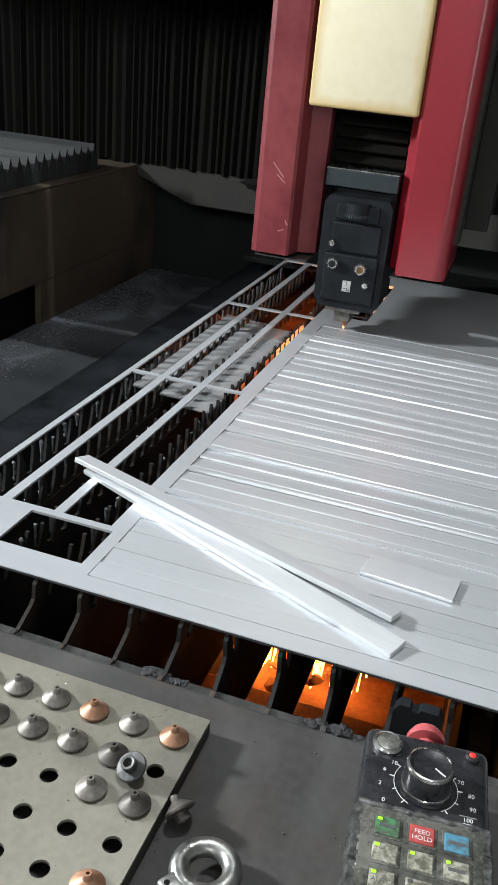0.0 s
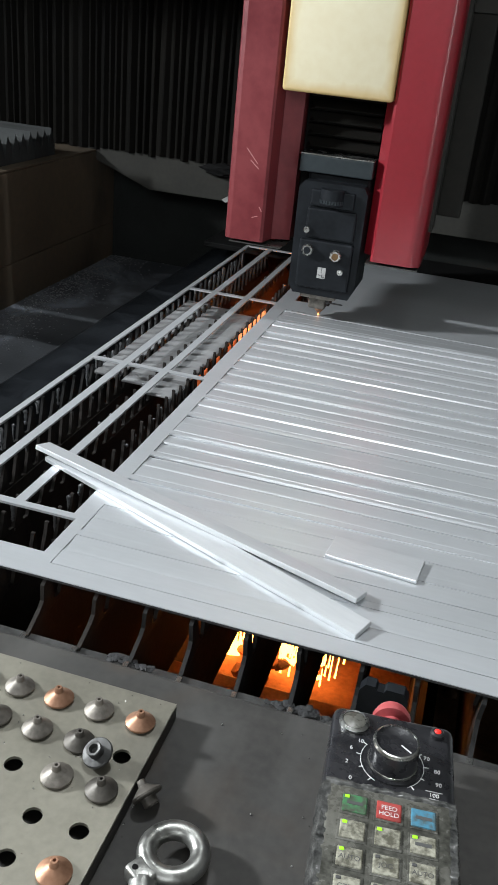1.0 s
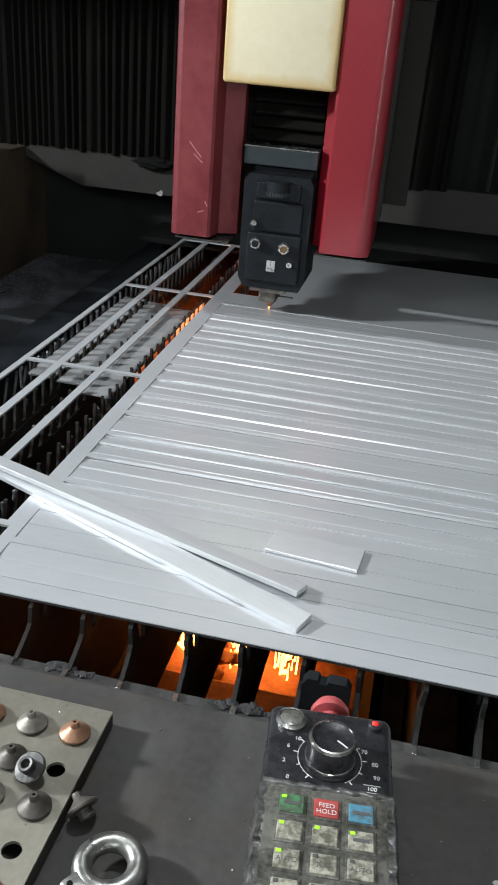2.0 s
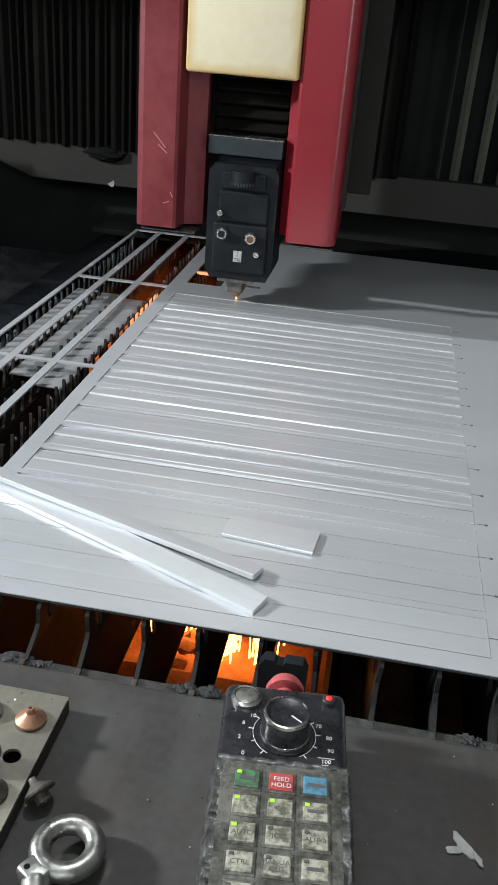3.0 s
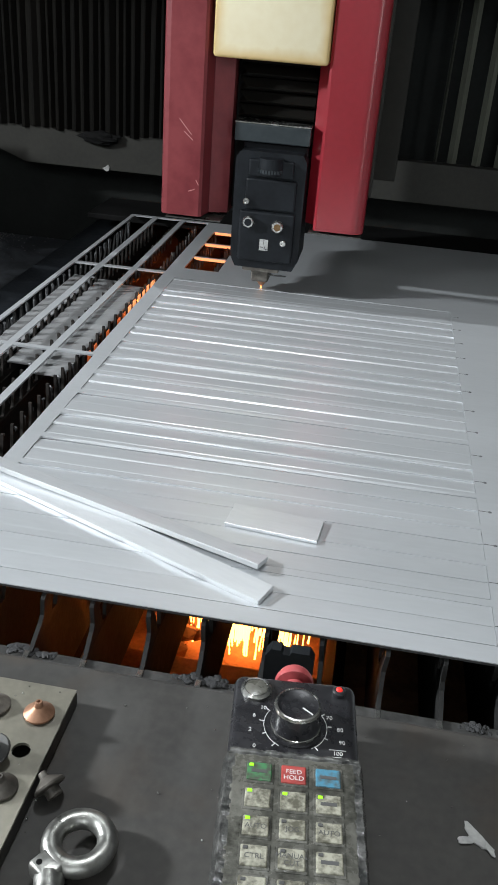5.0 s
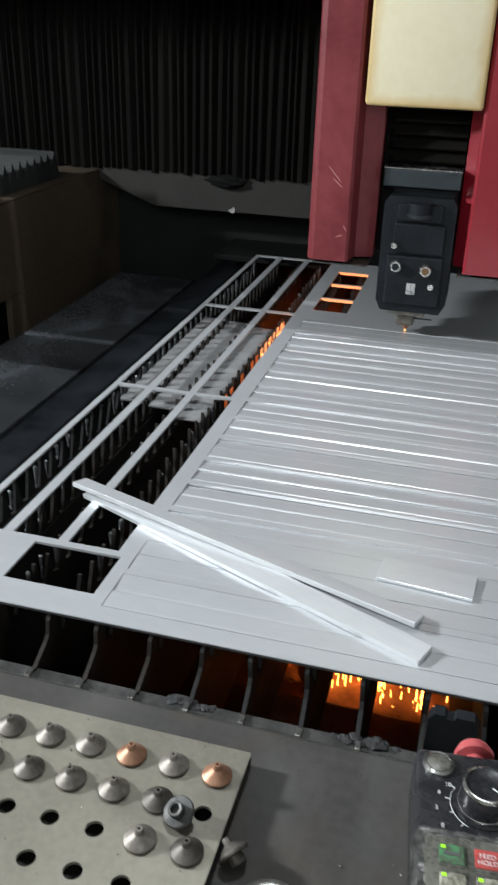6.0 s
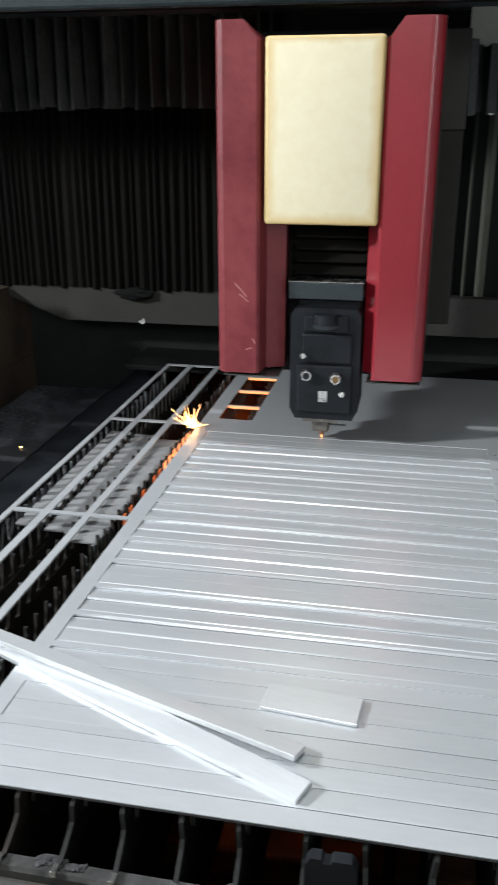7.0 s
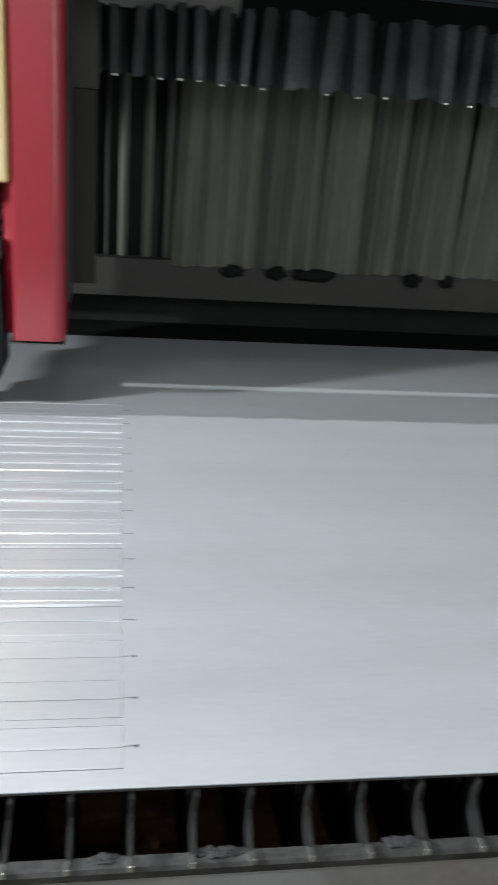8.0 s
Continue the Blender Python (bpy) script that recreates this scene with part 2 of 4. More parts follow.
# ---- mesh helpers ----
def box(bm, x0, x1, y0, y1, z0, z1, bevel=0.0, m=None, seg=2):
    got = bmesh.ops.create_cube(bm, size=1.0)
    vs = got["verts"]
    bmesh.ops.transform(bm, verts=vs, matrix=Matrix.LocRotScale(((x0 + x1) / 2, (y0 + y1) / 2, (z0 + z1) / 2), None, (x1 - x0, y1 - y0, z1 - z0)))
    if bevel:
        es = list({e for v in vs for e in v.link_edges})
        r = bmesh.ops.bevel(bm, geom=es, offset=bevel, segments=seg, affect="EDGES", profile=0.5)
        vs = list({v for f in r["faces"] for v in f.verts} | {v for v in vs if v.is_valid})
    if m:
        bmesh.ops.transform(bm, verts=vs, matrix=m)
    return bm


def rod(bm, p, q, r0, r1=None, seg=16):
    p, q = Vector(p), Vector(q)
    d = q - p
    bmesh.ops.create_cone(bm, cap_ends=True, segments=seg, radius1=r0, radius2=r0 if r1 is None else r1, depth=d.length,
                          matrix=Matrix.Translation((p + q) / 2) @ d.to_track_quat("Z", "Y").to_matrix().to_4x4())
    return bm


def lathe(bm, profile, seg=20, m=None, caps=True):
    """Turns (radius, height) pairs round the z axis."""
    rings = []
    for r, z in profile:
        rings.append([bm.verts.new((r * math.cos(2 * math.pi * k / seg), r * math.sin(2 * math.pi * k / seg), z)) for k in range(seg)])
    for a, b in zip(rings, rings[1:]):
        for k in range(seg):
            bm.faces.new((a[k], a[(k + 1) % seg], b[(k + 1) % seg], b[k]))
    if caps:
        bm.faces.new(rings[-1])
        bm.faces.new(rings[0][::-1])
    if m:
        bmesh.ops.transform(bm, verts=[v for r in rings for v in r], matrix=m)
    return bm


def prism(bm, outline, axis, a, b):
    """A polygon in the two other axes, drawn out along axis from a to b."""
    def at(u, v, w):
        return {"x": (w, u, v), "y": (u, w, v), "z": (u, v, w)}[axis]
    one = [bm.verts.new(at(u, v, a)) for u, v in outline]
    two = [bm.verts.new(at(u, v, b)) for u, v in outline]
    bm.faces.new(one)
    bm.faces.new(two[::-1])
    n = len(outline)
    for k in range(n):
        bm.faces.new((one[k], two[k], two[(k + 1) % n], one[(k + 1) % n]))
    bmesh.ops.recalc_face_normals(bm, faces=bm.faces)
    return bm


def grid_plate(bm, xs, ys, open_cell, z0, z1):
    """A flat plate of cells, some of them open, with its cut edges."""
    verts = {}
    def v(i, j, z):
        if (i, j, z) not in verts:
            verts[i, j, z] = bm.verts.new((xs[i], ys[j], z))
        return verts[i, j, z]
    nx, ny = len(xs) - 1, len(ys) - 1
    def solid(i, j):
        return 0 <= i < nx and 0 <= j < ny and not open_cell((xs[i] + xs[i + 1]) / 2, (ys[j] + ys[j + 1]) / 2)
    for i in range(nx):
        for j in range(ny):
            if not solid(i, j):
                continue
            bm.faces.new((v(i, j, z1), v(i + 1, j, z1), v(i + 1, j + 1, z1), v(i, j + 1, z1)))
            bm.faces.new((v(i, j + 1, z0), v(i + 1, j + 1, z0), v(i + 1, j, z0), v(i, j, z0)))
            for di, dj, p, q in ((-1, 0, (i, j + 1), (i, j)), (1, 0, (i + 1, j), (i + 1, j + 1)), (0, -1, (i, j), (i + 1, j)), (0, 1, (i + 1, j + 1), (i, j + 1))):
                if not solid(i + di, j + dj):
                    bm.faces.new((v(*p, z0), v(*q, z0), v(*q, z1), v(*p, z1)))
    return bm


def mesh_of(name, bm, material, smooth=False):
    me = bpy.data.meshes.new(name)
    bm.to_mesh(me)
    bm.free()
    me.materials.append(material)
    if smooth:
        for p in me.polygons:
            p.use_smooth = True
        me.set_sharp_from_angle(angle=radians(38))
    return me


def part(name, bm, material, parent=None, label="", smooth=False):
    ob = new(name, mesh_of(name, bm, material, smooth))
    if parent:
        ob.parent = parent
    return tagged(ob, label)


def thing(name, label, category, m=None, group="", kind=""):
    ob = new(name)
    ob.empty_display_size = 0.05
    if m:
        ob.matrix_basis = m
    return tagged(ob, label, category, group, kind)


def chunk(bm, c, r, rnd, flat=0.6):
    """A rough lump."""
    got = bmesh.ops.create_icosphere(bm, subdivisions=1, radius=1.0)
    for v in got["verts"]:
        k = rnd.uniform(0.6, 1.15)
        v.co = Vector(c) + Vector((v.co.x * r * k, v.co.y * r * k, v.co.z * r * k * flat))


def lump(x, y, z, sx, sy, sz):
    """One rough crusted lump."""
    bm = bmesh.new()
    got = bmesh.ops.create_icosphere(bm, subdivisions=3, radius=1.0)
    for v in got["verts"]:
        k = 1 + 0.42 * noise.noise(v.co * 1.7 + Vector((x * 40, 0, 0))) + 0.14 * noise.noise(v.co * 5)
        v.co = Vector((x + v.co.x * sx * k, y + v.co.y * sy * k, z + v.co.z * sz * k))
    return bm


def words(text, size, at, parent, material, name="lettering", rz=0.0):
    cu = bpy.data.curves.new(name, "FONT")
    cu.body, cu.size, cu.align_x, cu.align_y, cu.extrude = text, size, "CENTER", "CENTER", 0.0002
    cu.materials.append(material)
    ob = new(name, cu)
    ob.parent, ob.matrix_basis = parent, pose(*at, 0, 0, rz)
    return ob


TOP = 0.85       # upper face of the cut sheet
SHELF_Z = 0.886  # shelf in front of the table
PITCH = 0.0554   # support slats

# ---- the hall ----
def hall():
    tagged(part("floor", box(bmesh.new(), -6, 7, -6, 7, -0.2, 0.0), CONCRETE), "grey concrete factory floor", "floor", kind="structure")
    tagged(part("ceiling", box(bmesh.new(), -6, 7, -6, 7, 5.0, 5.2), WALLMAT), "pale factory ceiling", "ceiling", kind="structure")
    for name, b in (("wall_north", (-6, 7, 7, 7.2)), ("wall_south", (-6, 7, -6.2, -6)), ("wall_west", (-6.2, -6, -6, 7)), ("wall_east", (7, 7.2, -6, 7))):
        tagged(part(name, box(bmesh.new(), *b, 0, 5), WALLMAT), "pale painted factory wall", "wall", kind="structure")

    # Unseen window frame, made up to go with the added daylight area.
    window = thing("unseen_window", "unseen window frame made up around an added daylight area", "window", kind="structure")
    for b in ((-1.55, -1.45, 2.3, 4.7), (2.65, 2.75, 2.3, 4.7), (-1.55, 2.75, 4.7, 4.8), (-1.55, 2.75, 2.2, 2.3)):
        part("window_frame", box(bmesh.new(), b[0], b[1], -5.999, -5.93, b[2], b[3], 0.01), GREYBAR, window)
    # Unseen doorway, made up around the area that gives the cover's highlight.
    side = thing("doorway", "unseen doorway made up around an added highlight lamp", "doorway", kind="structure")
    for b in ((4.98, 5.08, 0.0, 3.3), (5.72, 5.82, 0.0, 3.3), (4.98, 5.82, 3.3, 3.4)):
        part("door_frame", box(bmesh.new(), b[0], b[1], -5.999, -5.93, b[2], b[3], 0.01), GREYBAR, side)
    # Unseen lamps; their housings are made up.
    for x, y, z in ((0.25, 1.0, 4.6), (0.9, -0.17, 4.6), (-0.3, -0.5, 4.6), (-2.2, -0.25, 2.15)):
        lampshade = thing("unseen_lamp", "unseen lamp housing made up above an added light", "ceiling lamp", pose(x, y, z), "ceiling lamps")
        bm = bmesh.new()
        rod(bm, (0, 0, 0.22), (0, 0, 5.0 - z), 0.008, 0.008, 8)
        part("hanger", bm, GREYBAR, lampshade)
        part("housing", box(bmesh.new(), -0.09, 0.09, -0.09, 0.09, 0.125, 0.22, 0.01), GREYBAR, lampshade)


hall()


# ---- the machine's bed ----
def machine_bed():
    bed = thing("machine_bed", "dark steel bed of a laser cutting machine", "machine")
    part("front_shelf", prism(bmesh.new(), [(-0.62, 0.84), (-0.125, 0.84), (-0.125, SHELF_Z - 0.004), (-0.131, SHELF_Z), (-0.62, SHELF_Z)], "x", -0.9, 2.4), SHELF, bed, "dark dusty steel shelf")
    part("front_bevel", prism(bmesh.new(), [(-0.125, 0.84), (-0.125, SHELF_Z - 0.005), (-0.048, 0.784), (-0.048, 0.73)], "x", -0.9, 2.4), BEVEL, bed, "worn sloping steel edge")
    bm = bmesh.new()
    prism(bm, [(-0.046, 0.70), (-0.046, 0.797), (-0.043, 0.80), (-0.030, 0.80), (-0.028, 0.797), (-0.028, 0.70)], "x", -0.9, 2.4)
    part("front_rail", bm, RAIL, bed, "notched steel rail that carries the slats")
    part("front_panel", box(bmesh.new(), -0.9, 2.4, -0.60, -0.56, 0.0, 0.84), GREYBAR, bed)
    part("side_frame", box(bmesh.new(), -0.125, -0.055, -0.02, 1.7, 0.55, 0.80, 0.004), BLACK, bed, "blackened steel side frame of the table")
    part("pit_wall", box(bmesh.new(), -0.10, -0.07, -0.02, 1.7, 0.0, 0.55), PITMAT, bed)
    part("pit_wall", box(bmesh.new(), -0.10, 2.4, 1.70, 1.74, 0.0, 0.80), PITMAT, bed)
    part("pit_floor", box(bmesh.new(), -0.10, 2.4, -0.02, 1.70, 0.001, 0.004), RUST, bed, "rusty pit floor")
    # Ledges, partitions and divider are unseen, added to block the sparks' light.
    part("light_block_ledge", box(bmesh.new(), 0.238, 0.50, 1.05, 1.695, 0.64, 0.652), PITMAT, bed)
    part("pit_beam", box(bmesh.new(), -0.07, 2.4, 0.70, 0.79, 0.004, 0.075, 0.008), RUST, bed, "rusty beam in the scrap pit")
    part("light_block_wall", box(bmesh.new(), 0.102, 0.114, -0.02, 1.70, 0.004, 0.699), PITMAT, bed)
    part("light_block_wall", box(bmesh.new(), 0.635, 0.647, -0.02, 1.70, 0.004, 0.699), PITMAT, bed)
    part("light_block_ledge", box(bmesh.new(), 0.1145, 0.2375, 0.06, 1.695, 0.64, 0.652), PITMAT, bed)
    part("light_block_ledge", box(bmesh.new(), -0.069, 0.1015, 0.90, 1.695, 0.64, 0.652), PITMAT, bed)
    part("light_block_divider", box(bmesh.new(), 0.1145, 0.2375, 0.70, 0.71, 0.6525, 0.699), PITMAT, bed)
    part("side_plate", box(bmesh.new(), -0.224, -0.1255, -0.6, 1.9, 0.66, 0.699, 0.003), GREYBAR, bed, "dark plate between the ledge and the table")
    # Black strip stands in for the shade deep in the groove.
    part("groove_shade", box(bmesh.new(), -0.248, -0.126, -0.6, 1.9, 0.42, 0.43), RUBBER_SHADE, bed)
    pin = None
    for k in range(-13, 22):
        if pin is None:
            bm = bmesh.new()
            box(bm, -0.003, 0.003, -0.0465, -0.035, 0.797, 0.8045, 0.001)
            pin = mesh_of("slat_pin", bm, CHROME)
        p = new("slat_pin", pin)
        p.parent = bed
        p.matrix_basis = pose(0.7304 + PITCH * k, 0, 0)
    # Black strip added where the gap behind the sheet is dark.
    part("rear_gap_strip", box(bmesh.new(), -0.12, 2.6, 1.507, 1.70, 0.825, 0.84, 0.003), RUBBER_SHADE, bed, "flat black strip added in the dark gap behind the sheet")
    bm = bmesh.new()
    box(bm, -0.49, -0.249, -0.6, 1.9, 0.66, 0.70, 0.003)
    part("side_ledge", bm, DUST, bed, "ledge under grey metal dust")
    return bed


machine_bed()


def side_housing():
    ob = thing("side_housing", "tan painted steel housing along the table", "machine housing")
    bm = bmesh.new()
    # inner face with a rectangular recess low down
    box(bm, -0.493, -0.478, -0.6, 1.95, 0.80, 1.012, 0.003)
    box(bm, -0.493, -0.478, 1.085, 1.95, 0.70, 0.80)
    box(bm, -0.493, -0.478, -0.6, 0.4, 0.70, 0.80)
    part("side_panel", bm, TAN, ob, "tan enamelled panel with smoke stains")
    # Black panel at the back stands in for the recess's shade.
    part("recess", box(bmesh.new(), -0.56, -0.545, 0.0, 1.4, 0.60, 0.90), RUBBER_SHADE, ob, "dark recess")
    part("top_panel", box(bmesh.new(), -1.1, -0.478, -0.6, 1.95, 1.0125, 1.018, 0.002), TAN, ob)
    return ob


side_housing()


def side_bellows():
    ob = thing("side_bellows", "dusty grey pleated bellows on the housing, dimmed in colour", "bellows")
    y, k = -0.3, 0
    me = None
    while y < 1.40:
        if me is None:
            bm = bmesh.new()
            prism(bm, [(0.0, 0.0), (0.017, 0.042), (0.034, 0.0), (0.034, -0.024), (0, -0.024)], "x", -1.0, -0.51)
            me = mesh_of("pleat", bm, DIMCLOTH)
        p = new("pleat", me)
        p.parent = ob
        p.matrix_basis = pose(0, y, 1.0425, 0, 0, 0)
        y += 0.0345
    return ob


side_bellows()


# ---- support slats ----
def slat_mesh(rnd, material=None):
    material = material or SLAT
    pts = [(-0.036, 0.70), (-0.036, 0.803), (-0.031, 0.804), (-0.010, 0.816), (-0.004, 0.822), (-0.003, 0.840), (0.003, 0.8445), (0.011, 0.8455)]
    y = 0.018
    while y < 1.44:
        w = rnd.uniform(0.030, 0.035)
        h = 0.8465 - (rnd.uniform(0.001, 0.006) if rnd.random() < 0.5 else 0)
        low = rnd.uniform(0.806, 0.812)
        pts += [(y, low), (y + 0.35 * w, low - 0.002), (y + 0.56 * w, h - 0.014), (y + 0.64 * w, h), (y + 0.74 * w, h), (y + 0.84 * w, h - 0.016)]
        y += w
    pts += [(1.49, 0.80), (1.49, 0.70)]
    bm = bmesh.new()
    prism(bm, pts, "x", -0.0021, 0.0021)
    # heat has warped the upper edge
    a, b, c = rnd.uniform(-1, 1), rnd.uniform(0, 6), rnd.uniform(5, 9)
    for v in bm.verts:
        up = max(0.0, (v.co.z - 0.79) / 0.055)
        v.co.x += 0.0035 * up * math.sin(c * v.co.y + b) + 0.004 * a * up * max(0.0, 1 - v.co.y / 0.05)
    return mesh_of("support_slat", bm, material)


def slats():
    rnd = random.Random(5)
    kinds = [slat_mesh(rnd) for _ in range(6)]
    # Lighter slats beside the cut, where the orange glow falls.
    rusty = [slat_mesh(rnd, SLATLIGHT) for _ in range(2)]
    for k in range(-13, 22):
        ob = new("support_slat", rusty[k % 2] if k in (-12, -11, -10, -9, -8) else kinds[rnd.randrange(6)])
        ob.matrix_basis = pose(0.7304 + PITCH * k + rnd.uniform(-0.002, 0.002), 0, 0)
        tagged(ob, "blackened toothed steel slat crusted with slag", "support slat", "slats of the table")


slats()


def slag_drops():
    """Drips frozen on the slat teeth beside the open columns, and lumps on the front rail."""
    rnd = random.Random(8)
    bm = bmesh.new()
    for k in range(-13, -9):
        x = 0.7304 + PITCH * k
        y = 0.05
        while y < 1.45:
            if rnd.random() < 0.75:
                top, lean = 0.844 - rnd.uniform(0, 0.010), rnd.uniform(-0.0012, 0.0012)
                long, wide = rnd.uniform(0.012, 0.044), rnd.uniform(0.0017, 0.0030)
                chunk(bm, (x + rnd.uniform(-0.001, 0.002), y + 0.015, top), wide * 1.35, rnd, 1.1)
                rod(bm, (x, y + 0.015, top), (x + lean, y + 0.015, top - long), wide, 0.5 * wide, 6)
                chunk(bm, (x + lean, y + 0.015, top - long), wide * rnd.uniform(0.7, 1.2), rnd, 1.6)
                chunk(bm, (x + 0.5 * lean, y + 0.0155, top - rnd.uniform(0.3, 0.7) * long), wide * 1.15, rnd, 1.5)
            y += rnd.uniform(0.029, 0.036)
    ob = part("slag_drips", bm, SLAG)
    tagged(ob, "frozen grey slag drips on the slat teeth", "slag", kind="stuff")
    for x, y, z, r in ((0.335, -0.026, 0.803, 0.012), (0.358, -0.022, 0.803, 0.010), (0.505, -0.024, 0.803, 0.012), (0.525, -0.018, 0.803, 0.013), (0.765, 0.03, 0.79, 0.009), (0.862, -0.018, 0.803, 0.012), (0.875, -0.012, 0.803, 0.011), (1.035, -0.018, 0.803, 0.011), (1.05, -0.014, 0.803, 0.010)):
        bm = bmesh.new()
        for _ in range(34):
            u = rnd.gauss(0, 0.55)
            chunk(bm, (x + 1.4 * r * u, -0.033 + rnd.uniform(-0.004, 0.005), 0.7995 + 0.2 * r * max(0.0, 1 - abs(u))), rnd.uniform(0.18, 0.42) * r, rnd, 0.5)
        tagged(part("slag_lump", bm, CRUST, smooth=True), "grey lump of slag stuck to the rail", "slag", "slag lumps")


slag_drops()


def added_glow():
    rnd = random.Random(19)
    # Added glowing bits, mostly hidden, throw orange light on the slats.
    bm = bmesh.new()
    y = 0.86
    while y < 1.05:
        r = 0.0022 + 0.0035 * max(0.0, (y - 0.6) / 0.44) * rnd.random()
        chunk(bm, (0.1795 + rnd.uniform(0, 0.002), y, 0.824 + rnd.uniform(-0.008, 0.008)), r, rnd, 1.0)
        y += rnd.uniform(0.008, 0.022)
    for _ in range(16):
        chunk(bm, (rnd.uniform(0.120, 0.230), rnd.uniform(0.86, 1.44), 0.655), rnd.uniform(0.003, 0.008), rnd, 0.8)
    for _ in range(14):
        chunk(bm, (rnd.uniform(0.252, 0.31), rnd.uniform(1.09, 1.42), 0.655), rnd.uniform(0.003, 0.008), rnd, 0.8)
    tagged(part("added_glow", bm, GLOWBIT), "added glowing bits that light the slats orange", "slag", kind="stuff")

    # Glowing boxes stand in for slat and web faces lit by the sparks.
    bm, dim = bmesh.new(), bmesh.new()
    y = 0.62
    while y < 1.045:
        k = 0.35 + 0.65 * (y - 0.60) / 0.45
        if y > 0.83 and rnd.random() < 0.93:
            box(bm, 0.1795, 0.1815, y, y + 0.027, 0.816 - 0.014 * k, 0.836 + rnd.uniform(-0.003, 0.003), 0.0008)
        elif rnd.random() < 0.6:
            box(dim, 0.1795, 0.1815, y, y + 0.010 + 0.008 * k, 0.818 - 0.010 * k, 0.834, 0.0008)
        y += 0.033
    tagged(part("dim_lit_faces", dim, FIRELITDIM), "dull red glowing boxes for a slat face lit by sparks", "slag", kind="stuff")
    for y in (1.182, 1.300, 1.412):
        box(bm, 0.233, 0.302, y - 0.0016, y - 0.0003, TOP - 0.0062, TOP - 0.0006)
    tagged(part("firelit_face", bm, FIRELIT), "orange glowing boxes for slat and web faces lit by sparks", "slag", kind="stuff")


added_glow()


# ---- the cut sheet ----
X0, X1 = 0.2275, 0.7785
ROWS_Y = [0.024 + 0.0711 * k for k in range(14)]
THICK = 0.003


def cut_sheet():
    ob = thing("cut_sheet", "bright grey sheet of metal with rows of cut strips", "metal sheet")
    holes = [(0.106, 0.212, 0.040, 0.1125), (0.142, 0.205, 0.123, 0.578)]
    for a, b in ((0.0095, 0.058), (0.0712, 0.1293)):
        holes.append((a, b, 0.124, 0.577))
    for a, b in ((0.0095, 0.058), (0.0712, 0.1293), (0.142, 0.2000)):
        holes += [(a, b, 0.588, 1.044), (a, b, 1.055, 1.489)]
    for a, b in ((1.090, 1.182), (1.188, 1.300), (1.306, 1.412)):
        holes.append((0.231, 0.304, a, b))
    for y in ROWS_Y:
        holes.append((X0, X1, y, y + 0.060))
    xs = sorted({0.0, 3.0, *[h[0] for h in holes], *[h[1] for h in holes]})
    ys = sorted({0.0, 1.5, *[h[2] for h in holes], *[h[3] for h in holes]})
    ys = sorted({*ys, *[y + 0.0645 for y in ROWS_Y[:-1]]})
    # finer columns, so that the webs between the strips can sag
    xs = sorted({*xs, *[X0 + (X1 - X0) * k / 24 for k in range(1, 24)]})
    bm = bmesh.new()
    grid_plate(bm, xs, ys, lambda x, y: any(a < x < b and c < y < d for a, b, c, d in holes), TOP - THICK, TOP)
    rnd = random.Random(3)
    tilt = [rnd.uniform(-0.9, 0.9) for _ in range(16)]
    for v in bm.verts:
        if X0 + 0.001 < v.co.x < X1 - 0.001 and 0.083 < v.co.y < 0.95:
            row = int((v.co.y - 0.024) / 0.0711)
            side = v.co.y - (0.024 + 0.0711 * row + 0.060)
            u = (v.co.x - X0) / (X1 - X0)
            f = min(1.0, 12 * u, 12 * (1 - u)) * (1.0 - 0.5 * u)
            if row > 2 and abs(side) < 0.001:
                v.co.z -= 0.0020 * f * (0.75 + 0.35 * tilt[row])
    part("skeleton", bm, SHEET, ob, "remaining web of the sheet", smooth=False)
    return ob


SHEET_OB = cut_sheet()


# How far each strip has dropped, in millimetres: far edge of the near strip at its
# two ends, far edge of the far strip at its two ends, near edge of the near strip.
SAGS = [
    (0.1, 0.2, 0.1, 0.3, 0.3), (0.5, 1.1, 0.3, 0.3, 0.9), (0.3, 0.9, 2.2, 0.3, 0.2), (0.9, 1.6, 3.0, 0.6, 0.8),
    (2.6, 2.3, 3.2, 1.6, 1.2), (0.3, 0.2, 2.9, 0.6, 0.2), (1.7, 1.6, 2.0, 0.6, 1.0), (2.2, 2.3, 3.0, 1.6, 0.4),
    (2.4, 2.6, 2.5, 1.8, 0.6), (1.9, 2.0, 2.6, 1.3, 1.2), (2.2, 1.9, 2.6, 1.0, 1.0), (2.9, 1.5, 3.1, 1.8, 0.6),
    (2.0, 1.9, 2.4, 1.2, 0.8), (0.3, 0.2, 0.8, 0.4, 0.2),
]


